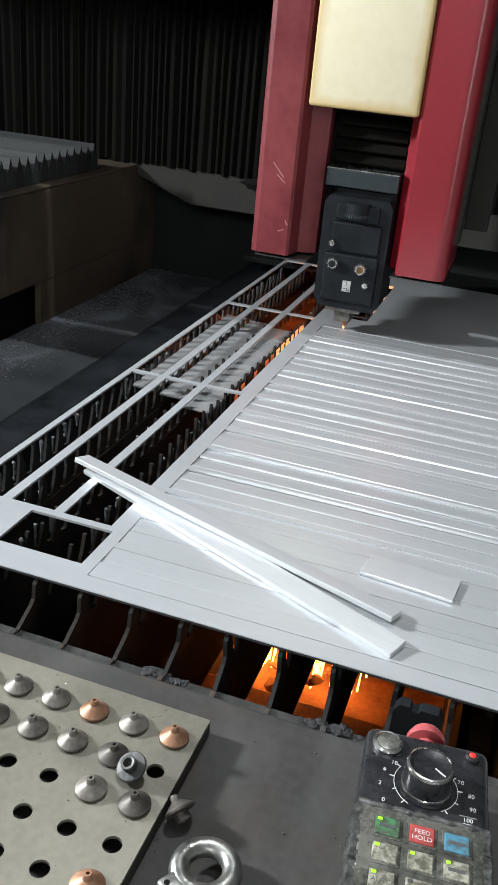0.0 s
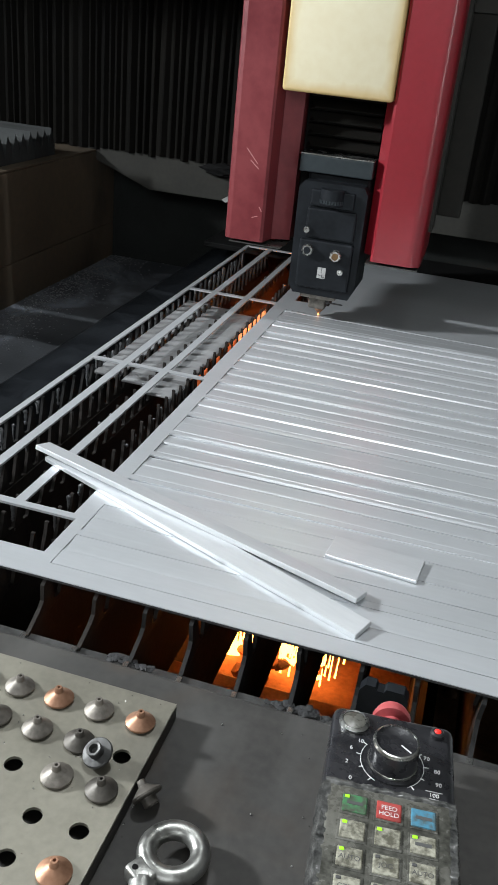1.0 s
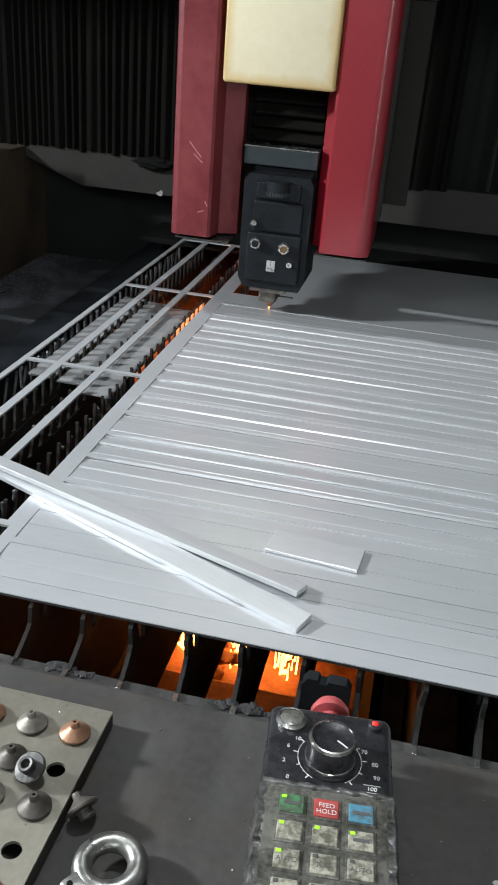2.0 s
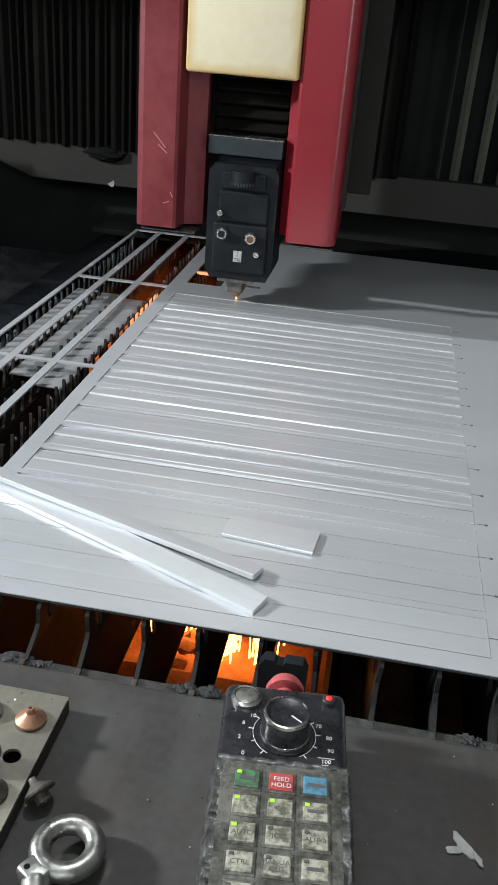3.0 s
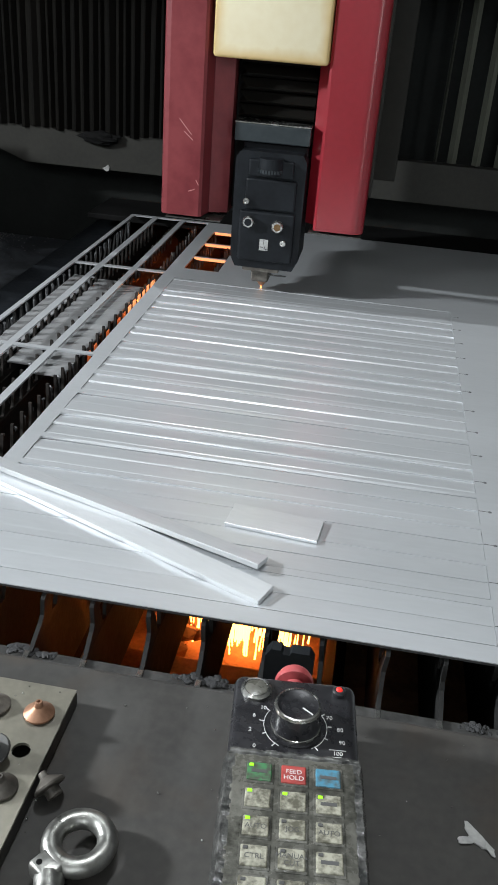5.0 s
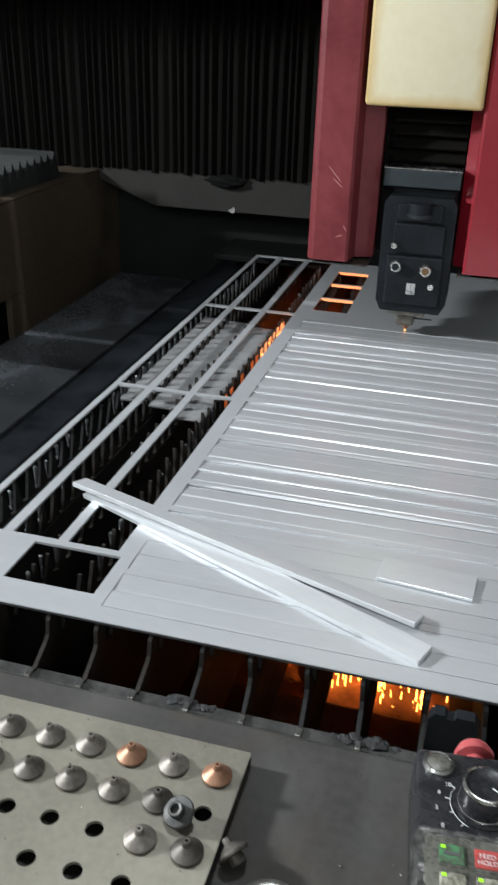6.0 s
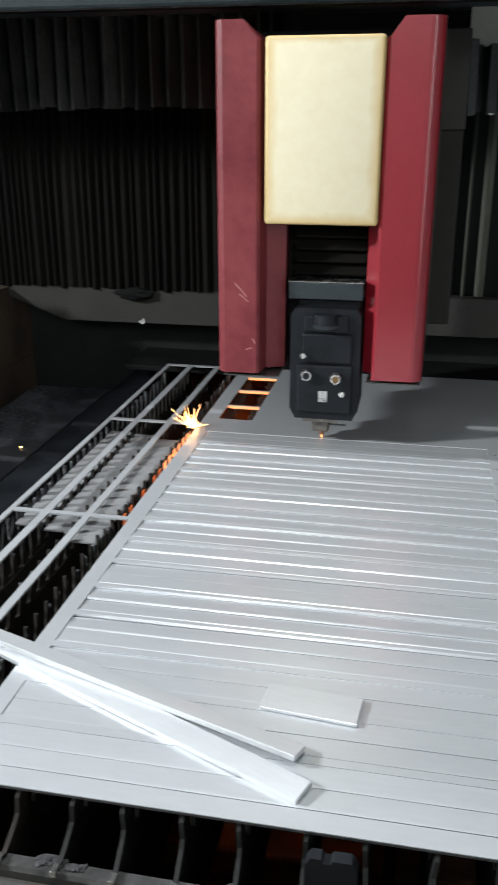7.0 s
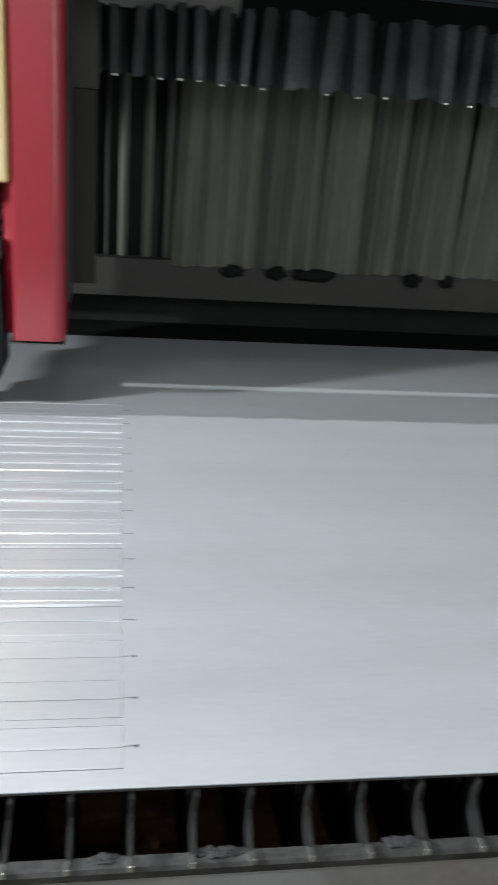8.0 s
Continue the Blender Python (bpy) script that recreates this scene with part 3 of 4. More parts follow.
def cut_strips(sheet):
    """Two strips lie in each hole side by side, tipped a little so that their far edges have dropped."""
    rnd = random.Random(12)
    across = (-0.5, -0.455, -0.405, -0.392, -0.3, 0.0, 0.3, 0.46, 0.5)
    nx, ny, gap, wide = 40, len(across) - 1, 0.0004, 0.030
    for n, y in enumerate(ROWS_Y):
        mid_l, mid_r, far_l, far_r, near = [0.001 * v for v in SAGS[n]]
        for half in (0, 1):
            bm = bmesh.new()
            y0 = y + wide * half
            wave = rnd.uniform(0, 6)
            curl, reach = rnd.uniform(0.0009, 0.0021), rnd.uniform(0.45, 0.9)
            if n < 3 or (n == 5 and half):
                curl *= 0.15
            lift = rnd.choice((0.0001, 0.0004, 0.0012))
            top, low = [], []
            for i in range(nx + 1):
                u = i / nx
                k = u + 0.04 * math.sin(7 * u + wave)
                front = near * (1 - 0.6 * u) if not half else lift
                back = (mid_l + (mid_r - mid_l) * k) if not half else (far_l + (far_r - far_l) * k ** 0.7 if k > 0 else far_l)
                a, b = [], []
                for j in range(ny + 1):
                    c = across[j]
                    v = c + 0.5
                    z = -front - (back - front) * v ** 1.3
                    z -= curl * max(0.2, 1.1 - reach * k) * max(0.0, (-0.40 - c) / 0.10)
                    ga = gap + (0.0011 if not half and n in (0, 1, 4) else 0.0)
                    gb = gap + (0.0012 if (half and n in (3, 5, 8)) or (not half and n in (0, 11)) else 0.0)
                    px, py = X0 + gap + u * (X1 - X0 - 2 * gap), y0 + ga + v * (wide - ga - gb)
                    a.append(bm.verts.new((px, py, TOP + z - 0.0001)))
                    b.append(bm.verts.new((px, py, TOP + z - THICK)))
                top.append(a)
                low.append(b)
            for i in range(nx):
                for j in range(ny):
                    bm.faces.new((top[i][j], top[i + 1][j], top[i + 1][j + 1], top[i][j + 1]))
                    bm.faces.new((low[i][j + 1], low[i + 1][j + 1], low[i + 1][j], low[i][j]))
                bm.faces.new((low[i][0], low[i + 1][0], top[i + 1][0], top[i][0]))
                bm.faces.new((top[i][ny], top[i + 1][ny], low[i + 1][ny], low[i][ny]))
            for j in range(ny):
                bm.faces.new((top[0][j], top[0][j + 1], low[0][j + 1], low[0][j]))
                bm.faces.new((low[nx][j], low[nx][j + 1], top[nx][j + 1], top[nx][j]))
            part("strip", bm, SHEET, sheet, smooth=True)
    # Thin dark strip along the front edge of the sheet.
    part("dark_edge", box(bmesh.new(), 0.0, 3.0, -0.0007, -0.00005, TOP - THICK, TOP - 0.0008), CRUST, sheet, "dark front edge")
    part("kerf", box(bmesh.new(), X0, 0.272, 1.0165, 1.0175, TOP - 0.0005, TOP + 0.0003), SLAG, sheet)
    # piercing marks beside the strips
    for n, y in enumerate(ROWS_Y):
        bm = bmesh.new()
        rod(bm, (X1 + 0.013, y + 0.030, TOP), (X1 + 0.013, y + 0.030, TOP + 0.0008), 0.0024, 0.0012, 10)
        box(bm, X1, X1 + 0.011, y + 0.0295, y + 0.0305, TOP + 0.0001, TOP + 0.0003)
        part("pierce_mark", bm, SLAG, sheet)


cut_strips(SHEET_OB)


def loose_strip(ends, width, tilt, label, material=None, thick=0.006):
    """A flat bar from one end to the other, each a place of its middle."""
    p, q = Vector(ends[0]), Vector(ends[1])
    d = q - p
    bm = bmesh.new()
    box(bm, -d.length / 2, d.length / 2, -width / 2, width / 2, -thick / 2, thick / 2, 0.0006, seg=2)
    ob = part("loose_strip", bm, material or STRIP)
    turn = d.to_track_quat("X", "Z").to_matrix().to_4x4()
    ob.matrix_basis = Matrix.Translation((p + q) / 2) @ turn @ pose(0, 0, 0, tilt)
    return tagged(ob, label, "metal strip", "loose strips")


loose_strip(((0.121, 0.2315, 0.8546), (0.5570, 0.0405, 0.8535)), 0.0275, 5, "bright narrow metal strip lying across the cut sheet")
loose_strip(((0.104, 0.2345, 0.8632), (0.5465, 0.0885, 0.8567)), 0.0245, -11, "bright narrow metal strip leaning on another strip")
loose_strip(((0.496, 0.178, 0.8520), (0.5995, 0.168, 0.8520)), 0.044, 0, "short bright metal plate lying on the cut sheet", PLATELET, 0.0038)


def fallen_strip(x0, x1, y0, y1, z, ry, label):
    bm = bmesh.new()
    box(bm, -(x1 - x0) / 2, (x1 - x0) / 2, -(y1 - y0) / 2, (y1 - y0) / 2, -0.0015, 0.0015, 0.0004)
    ob = part("fallen_strip", bm, DARKSTRIP)
    ob.matrix_basis = pose((x0 + x1) / 2, (y0 + y1) / 2, z, 0, ry, 0)
    tagged(ob, label, "metal strip", "fallen strips")


fallen_strip(0.0130, 0.0585, 0.57, 1.03, 0.8265, 0, "darker cut strip fallen between the slats")
fallen_strip(0.0685, 0.1140, 0.56, 1.02, 0.8265, 0, "darker cut strip fallen between the slats")
fallen_strip(0.1238, 0.1690, 0.53, 1.00, 0.8265, 0, "darker cut strip fallen between the slats")


def rests():
    for y in (0.64, 0.93):
        tagged(part("cross_bar", box(bmesh.new(), 0.002, 0.232, y, y + 0.03, 0.791, 0.825), SLAT), "blackened steel cross bar under the slats", "cross bar", "cross bars")


rests()


# ---- gantry ----
def gantry():
    ob = thing("gantry", "dark green gantry beam over the cutting table", "gantry")
    # Hood front and the slot behind it are placed to shape the sheet's shadows.
    part("hood", box(bmesh.new(), -1.3, 3.0, 0.978, 1.086, 1.622, 1.95, 0.006), GREENBEAM, ob)
    # Made-up wavy lip, only there to roughen the hood's shadow edge.
    bm = bmesh.new()
    rnd = random.Random(17)
    x, ins = -1.28, []
    while x < 2.95:
        ins.append((x, 0.9665 - 0.006 * abs(math.sin(math.pi * x / 0.092)) + rnd.uniform(-0.0015, 0.0015)))
        x += 0.0153
    prism(bm, ins + [(ins[-1][0], 0.990), (ins[0][0], 0.990)], "z", 1.6185, 1.6215)
    part("shadow_lip", bm, RUBBER_SHADE, ob, "added wavy lip that gives the hood's shadow a ragged edge")
    part("beam", box(bmesh.new(), -1.3, 3.0, 1.113, 1.75, 1.690, 1.95, 0.008), GREENBEAM, ob)
    # White panel stands in for the bright background seen through the gap.
    part("bright_gap_panel", box(bmesh.new(), 0.70, 1.02, 1.47, 1.475, 1.59, 1.689), GAPWHITE, ob, "added white panel for the bright gap above the bellows")
    bm = bmesh.new()
    prism(bm, [(-0.317, 0.932), (3.0, 0.932), (3.0, 1.026), (-0.62, 1.03), (-0.56, 1.022)], "y", 1.60, 1.64)
    part("lower_bar", bm, GREYBAR, ob, "grey painted lower bar")
    # Added black sheet stands in for the dark space behind the bellows.
    part("dark_gap_sheet", box(bmesh.new(), -1.3, 3.0, 1.72, 1.74, 0.70, 1.688), GAPSHADE, ob, "added black sheet for the dark space behind the folds")
    return ob


gantry()


def pleat_run(name, label, x0, x1, pitch, y, depth, z0, z1, material, wobble, seed, height_wobble=0.0):
    """A curtain of upright folds, each one a panel pair."""
    ob = thing(name, label, "bellows")
    rnd = random.Random(seed)
    x = x0
    while x < x1:
        w = pitch * rnd.uniform(1 - wobble, 1 + wobble)
        bm = bmesh.new()
        t, lean = 0.0018, rnd.uniform(-1, 1) * 0.15 * w
        d = depth * rnd.uniform(0.8, 1.15)
        zl, zh = z0 + rnd.uniform(-1, 1) * height_wobble, z1 + rnd.uniform(-1, 1) * height_wobble
        outline = [(x, y), (x + 0.42 * w, y - d), (x + 0.58 * w, y - d), (x + w, y), (x + w, y + t), (x + 0.58 * w, y - d + 2 * t), (x + 0.42 * w, y - d + 2 * t), (x, y + t)]
        lower = [bm.verts.new((u, v, zl)) for u, v in outline]
        upper = [bm.verts.new((u + lean, v, zh)) for u, v in outline]
        n = len(outline)
        for k in range(n):
            bm.faces.new((lower[k], lower[(k + 1) % n], upper[(k + 1) % n], upper[k]))
        bm.faces.new(upper)
        bm.faces.new(lower[::-1])
        bmesh.ops.recalc_face_normals(bm, faces=bm.faces)
        part("fold", bm, material, ob)
        x += w
    return ob


pleat_run("upper_bellows", "dark pleated bellows hanging under the beam", -1.2, 0.34, 0.040, 1.42, 0.050, 1.468, 1.66, PLEATDARK, 0.35, 22, 0.006)
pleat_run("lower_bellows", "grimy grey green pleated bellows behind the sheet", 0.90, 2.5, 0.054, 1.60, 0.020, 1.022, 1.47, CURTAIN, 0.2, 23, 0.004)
pleat_run("lower_bellows", "dark pleated bellows behind the sheet", -1.2, 0.62, 0.022, 1.60, 0.011, 1.022, 1.475, PLEATSHADE, 0.4, 24, 0.004)
SPREAD = thing("spread_folds", "spread grey folds of a dark bellows", "bellows")
for x, w in ((0.733, 0.008), (0.766, 0.022), (0.826, 0.021), (0.880, 0.022)):
    part("fold", prism(bmesh.new(), [(x, 1.63), (x + 0.5 * w, 1.618), (x + w, 1.63), (x + w, 1.634), (x, 1.634)], "z", 1.03, 1.475), CURTAIN, SPREAD)


def zigzag_bellows(name, label, x0, x1, pitch, y, depth, z0, z1, seed):
    """Broad accordion folds, lower at their ridges, with bright bits for highlights on some."""
    ob = thing(name, label, "bellows")
    rnd = random.Random(seed)
    x, t = x0, 0.002
    while x < x1:
        w = pitch * rnd.uniform(0.8, 1.2)
        d, dip, rise, lean = depth * rnd.uniform(0.8, 1.15), rnd.uniform(0.007, 0.014), rnd.uniform(-0.004, 0.012), rnd.uniform(-0.15, 0.15) * w
        ridge = rnd.uniform(0.16, 0.24)
        rows = [(0.0, 0.0, 0.0), (ridge, d, dip), (ridge + 0.40, 0.92 * d, dip * 0.8), (ridge + 0.50, 0.2 * d, 0.002), (1.0, 0.0, 0.0)]
        bm = bmesh.new()
        loops = []
        for off in (0.0, t):
            lo = [bm.verts.new((x + u * w, y - v + off, z0 - k)) for u, v, k in rows]
            hi = [bm.verts.new((x + u * w + lean, y - v + off, z1 + rise + 0.8 * k)) for u, v, k in rows]
            loops.append((lo, hi))
        (fl, fh), (bl, bh) = loops
        for k in range(len(rows) - 1):
            bm.faces.new((fl[k], fl[k + 1], fh[k + 1], fh[k]))
            bm.faces.new((bl[k + 1], bl[k], bh[k], bh[k + 1]))
            bm.faces.new((fl[k + 1], fl[k], bl[k], bl[k + 1]))
            bm.faces.new((fh[k], fh[k + 1], bh[k + 1], bh[k]))
        for k in (0, len(rows) - 1):
            bm.faces.new((fl[k], fh[k], bh[k], bl[k]))
        bmesh.ops.recalc_face_normals(bm, faces=bm.faces)
        fold = part("fold", bm, PLEAT, ob)
        # Chrome bit at the lower tip stands in for a highlight.
        if rnd.random() < 0.55:
            cx = x + (ridge + 0.2) * w
            part("tip_glint", box(bmesh.new(), cx - 0.005, cx + 0.005, y - d - 0.003, y - 0.9 * d + 0.002, z0 - dip - 0.001, z0 - dip + 0.004, 0.001), CHROME, fold, "bright bit for a highlight at the fold's tip")
        x += w
    return ob


zigzag_bellows("upper_bellows", "grey pleated bellows hanging under the beam", 0.695, 1.04, 0.044, 1.42, 0.06, 1.462, 1.585, 21)
zigzag_bellows("upper_bellows", "blue grey pleated bellows hanging under the beam", 1.04, 2.3, 0.066, 1.42, 0.05, 1.462, 1.60, 25)


def clumps():
    rnd = random.Random(31)
    for x0, x1 in ((-0.165, -0.06), (1.03, 1.09), (1.15, 1.20), (1.22, 1.33), (1.52, 1.57), (1.62, 1.66)):
        bm = lump((x0 + x1) / 2, 1.586, 1.012, (x1 - x0) / 2, 0.012, 0.017)
        tagged(part("dirt_clump", bm, RUBBER_SHADE), "black clump of dirt under the bellows", "dirt", "dirt clumps")


clumps()


# ---- carriage with the cutting head ----
SPLASHES = []


def carriage():
    """Origin at the cutting point on the sheet."""
    ob = thing("laser_carriage", "red and cream laser head carriage cutting the sheet", "laser head", pose(0.270, 1.017, TOP))
    yf = -0.066  # front of the covers
    bm = bmesh.new()
    prism(bm, [(-0.190, 0.16), (-0.194, yf + 0.012), (-0.190, yf + 0.003), (-0.181, yf), (-0.144, yf), (-0.121, yf), (-0.116, yf + 0.004), (-0.110, -0.020), (-0.076, -0.006), (-0.074, 0.16)], "z", 0.143, 0.748)
    for v in bm.verts:  # the inner upper corner is cut off
        if v.co.z > 0.7 and -0.13 < v.co.x:
            v.co.z -= 0.03
    part("cover", bm, REDWORN, ob, "scuffed dull red sheet metal cover")
    bm = bmesh.new()
    prism(bm, [(0.182, 0.16), (0.187, yf + 0.024), (0.1862, yf + 0.018), (0.184, yf + 0.012), (0.180, yf + 0.007), (0.1745, yf + 0.003), (0.168, yf + 0.0008), (0.160, yf), (0.122, yf), (0.100, yf), (0.095, yf + 0.004), (0.094, -0.020), (0.075, -0.006), (0.073, 0.16)], "z", 0.141, 0.748)
    for v in bm.verts:
        if v.co.z > 0.7 and v.co.x < 0.12:
            v.co.z -= 0.03
    part("cover", bm, RED, ob, "glossy red sheet metal cover", smooth=True)
    part("splash_lip", box(bmesh.new(), 0.086, 0.184, -0.060, 0.12, 0.133, 0.1355), SMOKED, ob, "smoked plastic lip")
    part("splash_lip", box(bmesh.new(), -0.184, -0.08, -0.060, 0.12, 0.135, 0.1375), SMOKED, ob, "smoked plastic lip")
    for x, z, w, a in ((-0.150, 0.300, 0.034, -48), (-0.144, 0.285, 0.022, -40), (-0.135, 0.19, 0.012, 20), (-0.125, 0.205, 0.010, -60)):
        part("scratch", box(bmesh.new(), -w / 2, w / 2, -0.0003, 0.0003, -0.0007, 0.0007, m=pose(x, yf - 0.0002, z, 0, -a, 0)), REDPALE, ob)
    part("front_panel", box(bmesh.new(), -0.106, 0.0925, -0.072, 0.06, 0.4185, 0.722, 0.006, seg=3), CREAM, ob, "cream enamelled cover with a browned lower edge", smooth=True)
    part("back_box", box(bmesh.new(), -0.178, 0.174, 0.08, 0.30, 0.17, 0.742), BLACK, ob)
    part("back_plate", box(bmesh.new(), 0.186, 0.236, 0.165, 0.19, 0.575, 0.75, 0.003), GREYBAR, ob, "grey end plate of the bellows")
    part("back_plate", box(bmesh.new(), 0.186, 0.234, 0.17, 0.19, 0.20, 0.5745, 0.003), DARKPLATE, ob, "dull dark end plate of the lower bellows")
    part("side_strip", box(bmesh.new(), 0.1835, 0.191, 0.04, 0.10, 0.19, 0.73), GREYBAR, ob)
    # small bellows over the head
    for k in range(5):
        bm = bmesh.new()
        z = 0.318 + 0.0225 * k
        prism(bm, [(0.05, z + 0.001), (0.006, z + 0.001), (-0.009, z + 0.006), (-0.010, z + 0.008), (0.006, z + 0.0215), (0.05, z + 0.0215)], "x", -0.068, 0.0725)
        for v in bm.verts:  # the folds come to a point at one end
            if v.co.y < -0.008 and v.co.x < 0:
                v.co.x += 0.014
        part("bellows_fold", bm, PLEATSHADE, ob)
    # Black box stands in for the dark gap between the covers.
    part("side_gap", box(bmesh.new(), -0.0735, 0.0725, 0.02, 0.07, 0.15, 0.44), RUBBER_SHADE, ob)
    part("top_plate", box(bmesh.new(), -0.066, 0.072, -0.035, 0.05, 0.281, 0.312, 0.002), DARKBLUE, ob, "dark blue grey mounting plate")
    part("plate_edge", box(bmesh.new(), -0.066, 0.072, -0.0352, 0.02, 0.3124, 0.3144), CHROME, ob, "bright metal edge")
    part("neck", box(bmesh.new(), -0.050, 0.070, -0.02, 0.05, 0.20, 0.283, 0.006), BLACK, ob)
    bm = bmesh.new()
    prism(bm, [(-0.052, 0.055), (-0.062, 0.075), (-0.062, 0.255), (-0.052, 0.268), (0.060, 0.268), (0.068, 0.255), (0.068, 0.075), (0.058, 0.055)], "y", -0.052, 0.05)
    head = part("head_body", bm, BLACK, ob, "black anodised cutting head")
    head.matrix_basis = pose(0.004, 0, 0)
    part("lens_drawer", box(bmesh.new(), -0.036, 0.046, -0.060, -0.045, 0.226, 0.256, 0.003), BLACK, head)
    bm = bmesh.new()
    rod(bm, (0.004, -0.058, 0.233), (0.004, -0.058, 0.260), 0.022, 0.022, 28)
    part("knurled_ring", bm, BLACK, head, smooth=True)
    for k in range(11):
        a = math.radians(-70 + 14 * k)
        part("knurl", box(bmesh.new(), -0.0016, 0.0016, -0.001, 0.001, 0.235, 0.241, m=pose(0.004 + 0.0222 * math.sin(a), -0.058 - 0.0222 * math.cos(a), 0, 0, 0, math.degrees(a))), DARKBLUE, head)
    part("front_block", box(bmesh.new(), -0.040, 0.054, -0.0585, -0.048, 0.166, 0.222, 0.004), BLACK, head)
    part("front_block", box(bmesh.new(), -0.048, 0.056, -0.060, -0.048, 0.070, 0.163, 0.004), BLACK, head)
    for x, z, r, kind in ((-0.029, 0.144, 0.0112, BLACK), (0.026, 0.140, 0.0112, BRASS)):
        bm = bmesh.new()
        lathe(bm, [(r, 0), (r, 0.010), (r * 0.86, 0.012), (r * 0.80, 0.011)], 24, pose(x, -0.060, z, 90))
        knob = part("coolant_fitting", bm, CHROME, head, "chrome fitting", smooth=True)
        bm = bmesh.new()
        lathe(bm, [(r * 0.60, 0), (r * 0.58, 0.0125), (r * 0.3, 0.0130)], 20, pose(x, -0.060, z, 90))
        part("fitting_face", bm, kind, knob, smooth=True)
    for x, z in ((-0.036, 0.181), (0.038, 0.110)):
        bm = bmesh.new()
        lathe(bm, [(0.0058, 0), (0.0058, 0.006), (0.0048, 0.007), (0.003, 0.007), (0.0028, 0.004)], 16, pose(x, -0.060, z, 90))
        part("screw", bm, CHROME, head, "bright socket screw", smooth=True)
    label = part("sticker", box(bmesh.new(), -0.006, 0.010, -0.0606, -0.059, 0.092, 0.113), TAPE, head, "worn pale sticker")
    for x, z, w, h in ((0.0016, 0.102, 0.0008, 0.010), (-0.004, 0.0975, 0.005, 0.0016), (0.003, 0.094, 0.0016, 0.006), (0.0055, 0.0935, 0.0030, 0.0020)):
        part("sticker_bar", box(bmesh.new(), x, x + w, -0.0609, -0.0604, z, z + h), INK, label)
    # nozzle holder
    part("lip", box(bmesh.new(), -0.034, 0.036, -0.045, 0.03, 0.046, 0.0545, 0.002), STEEL, ob, "bright lower plate")
    part("nozzle_holder", box(bmesh.new(), -0.018, 0.016, -0.032, 0.02, 0.022, 0.046, 0.003), STEEL, ob, "steel nozzle holder")
    part("lever", box(bmesh.new(), 0.016, 0.050, -0.024, -0.021, 0.034, 0.037, 0.001), RAIL, ob, "thin steel lever")
    bm = bmesh.new()
    lathe(bm, [(0.003, 0.006), (0.004, 0.007), (0.012, 0.017), (0.013, 0.022)], 20)
    part("nozzle", bm, COPPER, ob, smooth=True)
    bm = bmesh.new()
    lathe(bm, [(0.0012, 0.0005), (0.0024, 0.0015), (0.0012, 0.005)], 10)
    part("cutting_flame", bm, FLAME, ob, "orange glow of the cut", smooth=True)
    # jet of sparks under the sheet
    bm = bmesh.new()
    lathe(bm, [(0.010, -0.24), (0.007, -0.1), (0.002, -0.006)], 12)
    part("spark_jet", bm, JET, ob, "orange jet of sparks under the sheet", smooth=True)
    # Hidden glowing rods, added to throw orange light up on the slats.
    bm = bmesh.new()
    rnd = random.Random(71)
    for _ in range(220):
        x, y, z = rnd.uniform(-0.145, -0.015), rnd.uniform(0.0, 0.44), rnd.uniform(-0.192, -0.150)
        if rnd.random() < 0.42:
            x, y = rnd.uniform(-0.26, -0.15), rnd.uniform(0.06, 0.44)
        rod(bm, (x, y, z), (x - rnd.uniform(0.002, 0.008), y + rnd.uniform(0.006, 0.020), z - rnd.uniform(-0.004, 0.004)), 0.0013, 0.0006, 5)
    tagged(part("added_bay_glow", bm, BAYGLOW, ob, "unseen glowing rods added to light the slats orange"), kind="stuff")
    rnd = random.Random(77)
    for cx, cy, spread, count in ((-0.095, -0.060, 0.034, 90), (0.020, -0.065, 0.040, 110), (0.130, -0.09, 0.028, 26)):
        bm = bmesh.new()
        chunk(bm, (cx, cy, -0.838), 1.5 * spread if count > 26 else 0.010, rnd, 0.4)
        for _ in range(count):
            a, r = rnd.uniform(0, 6.28), abs(rnd.gauss(0, spread))
            z = -0.842 + rnd.uniform(0, 0.10) * max(0, 1 - r / 0.12)
            x, y = cx + r * math.cos(a), cy + r * math.sin(a)
            rod(bm, (x, y, z), (x + 0.08 * r * math.cos(a), y + 0.08 * r * math.sin(a), z + rnd.uniform(0.03, 0.12)), 0.0024, 0.0009, 5)
        SPLASHES.append(tagged(part("spark_splash", bm, HOT, ob, "white hot splash of sparks", smooth=False), kind="stuff"))
    return ob


CARRIAGE = carriage()


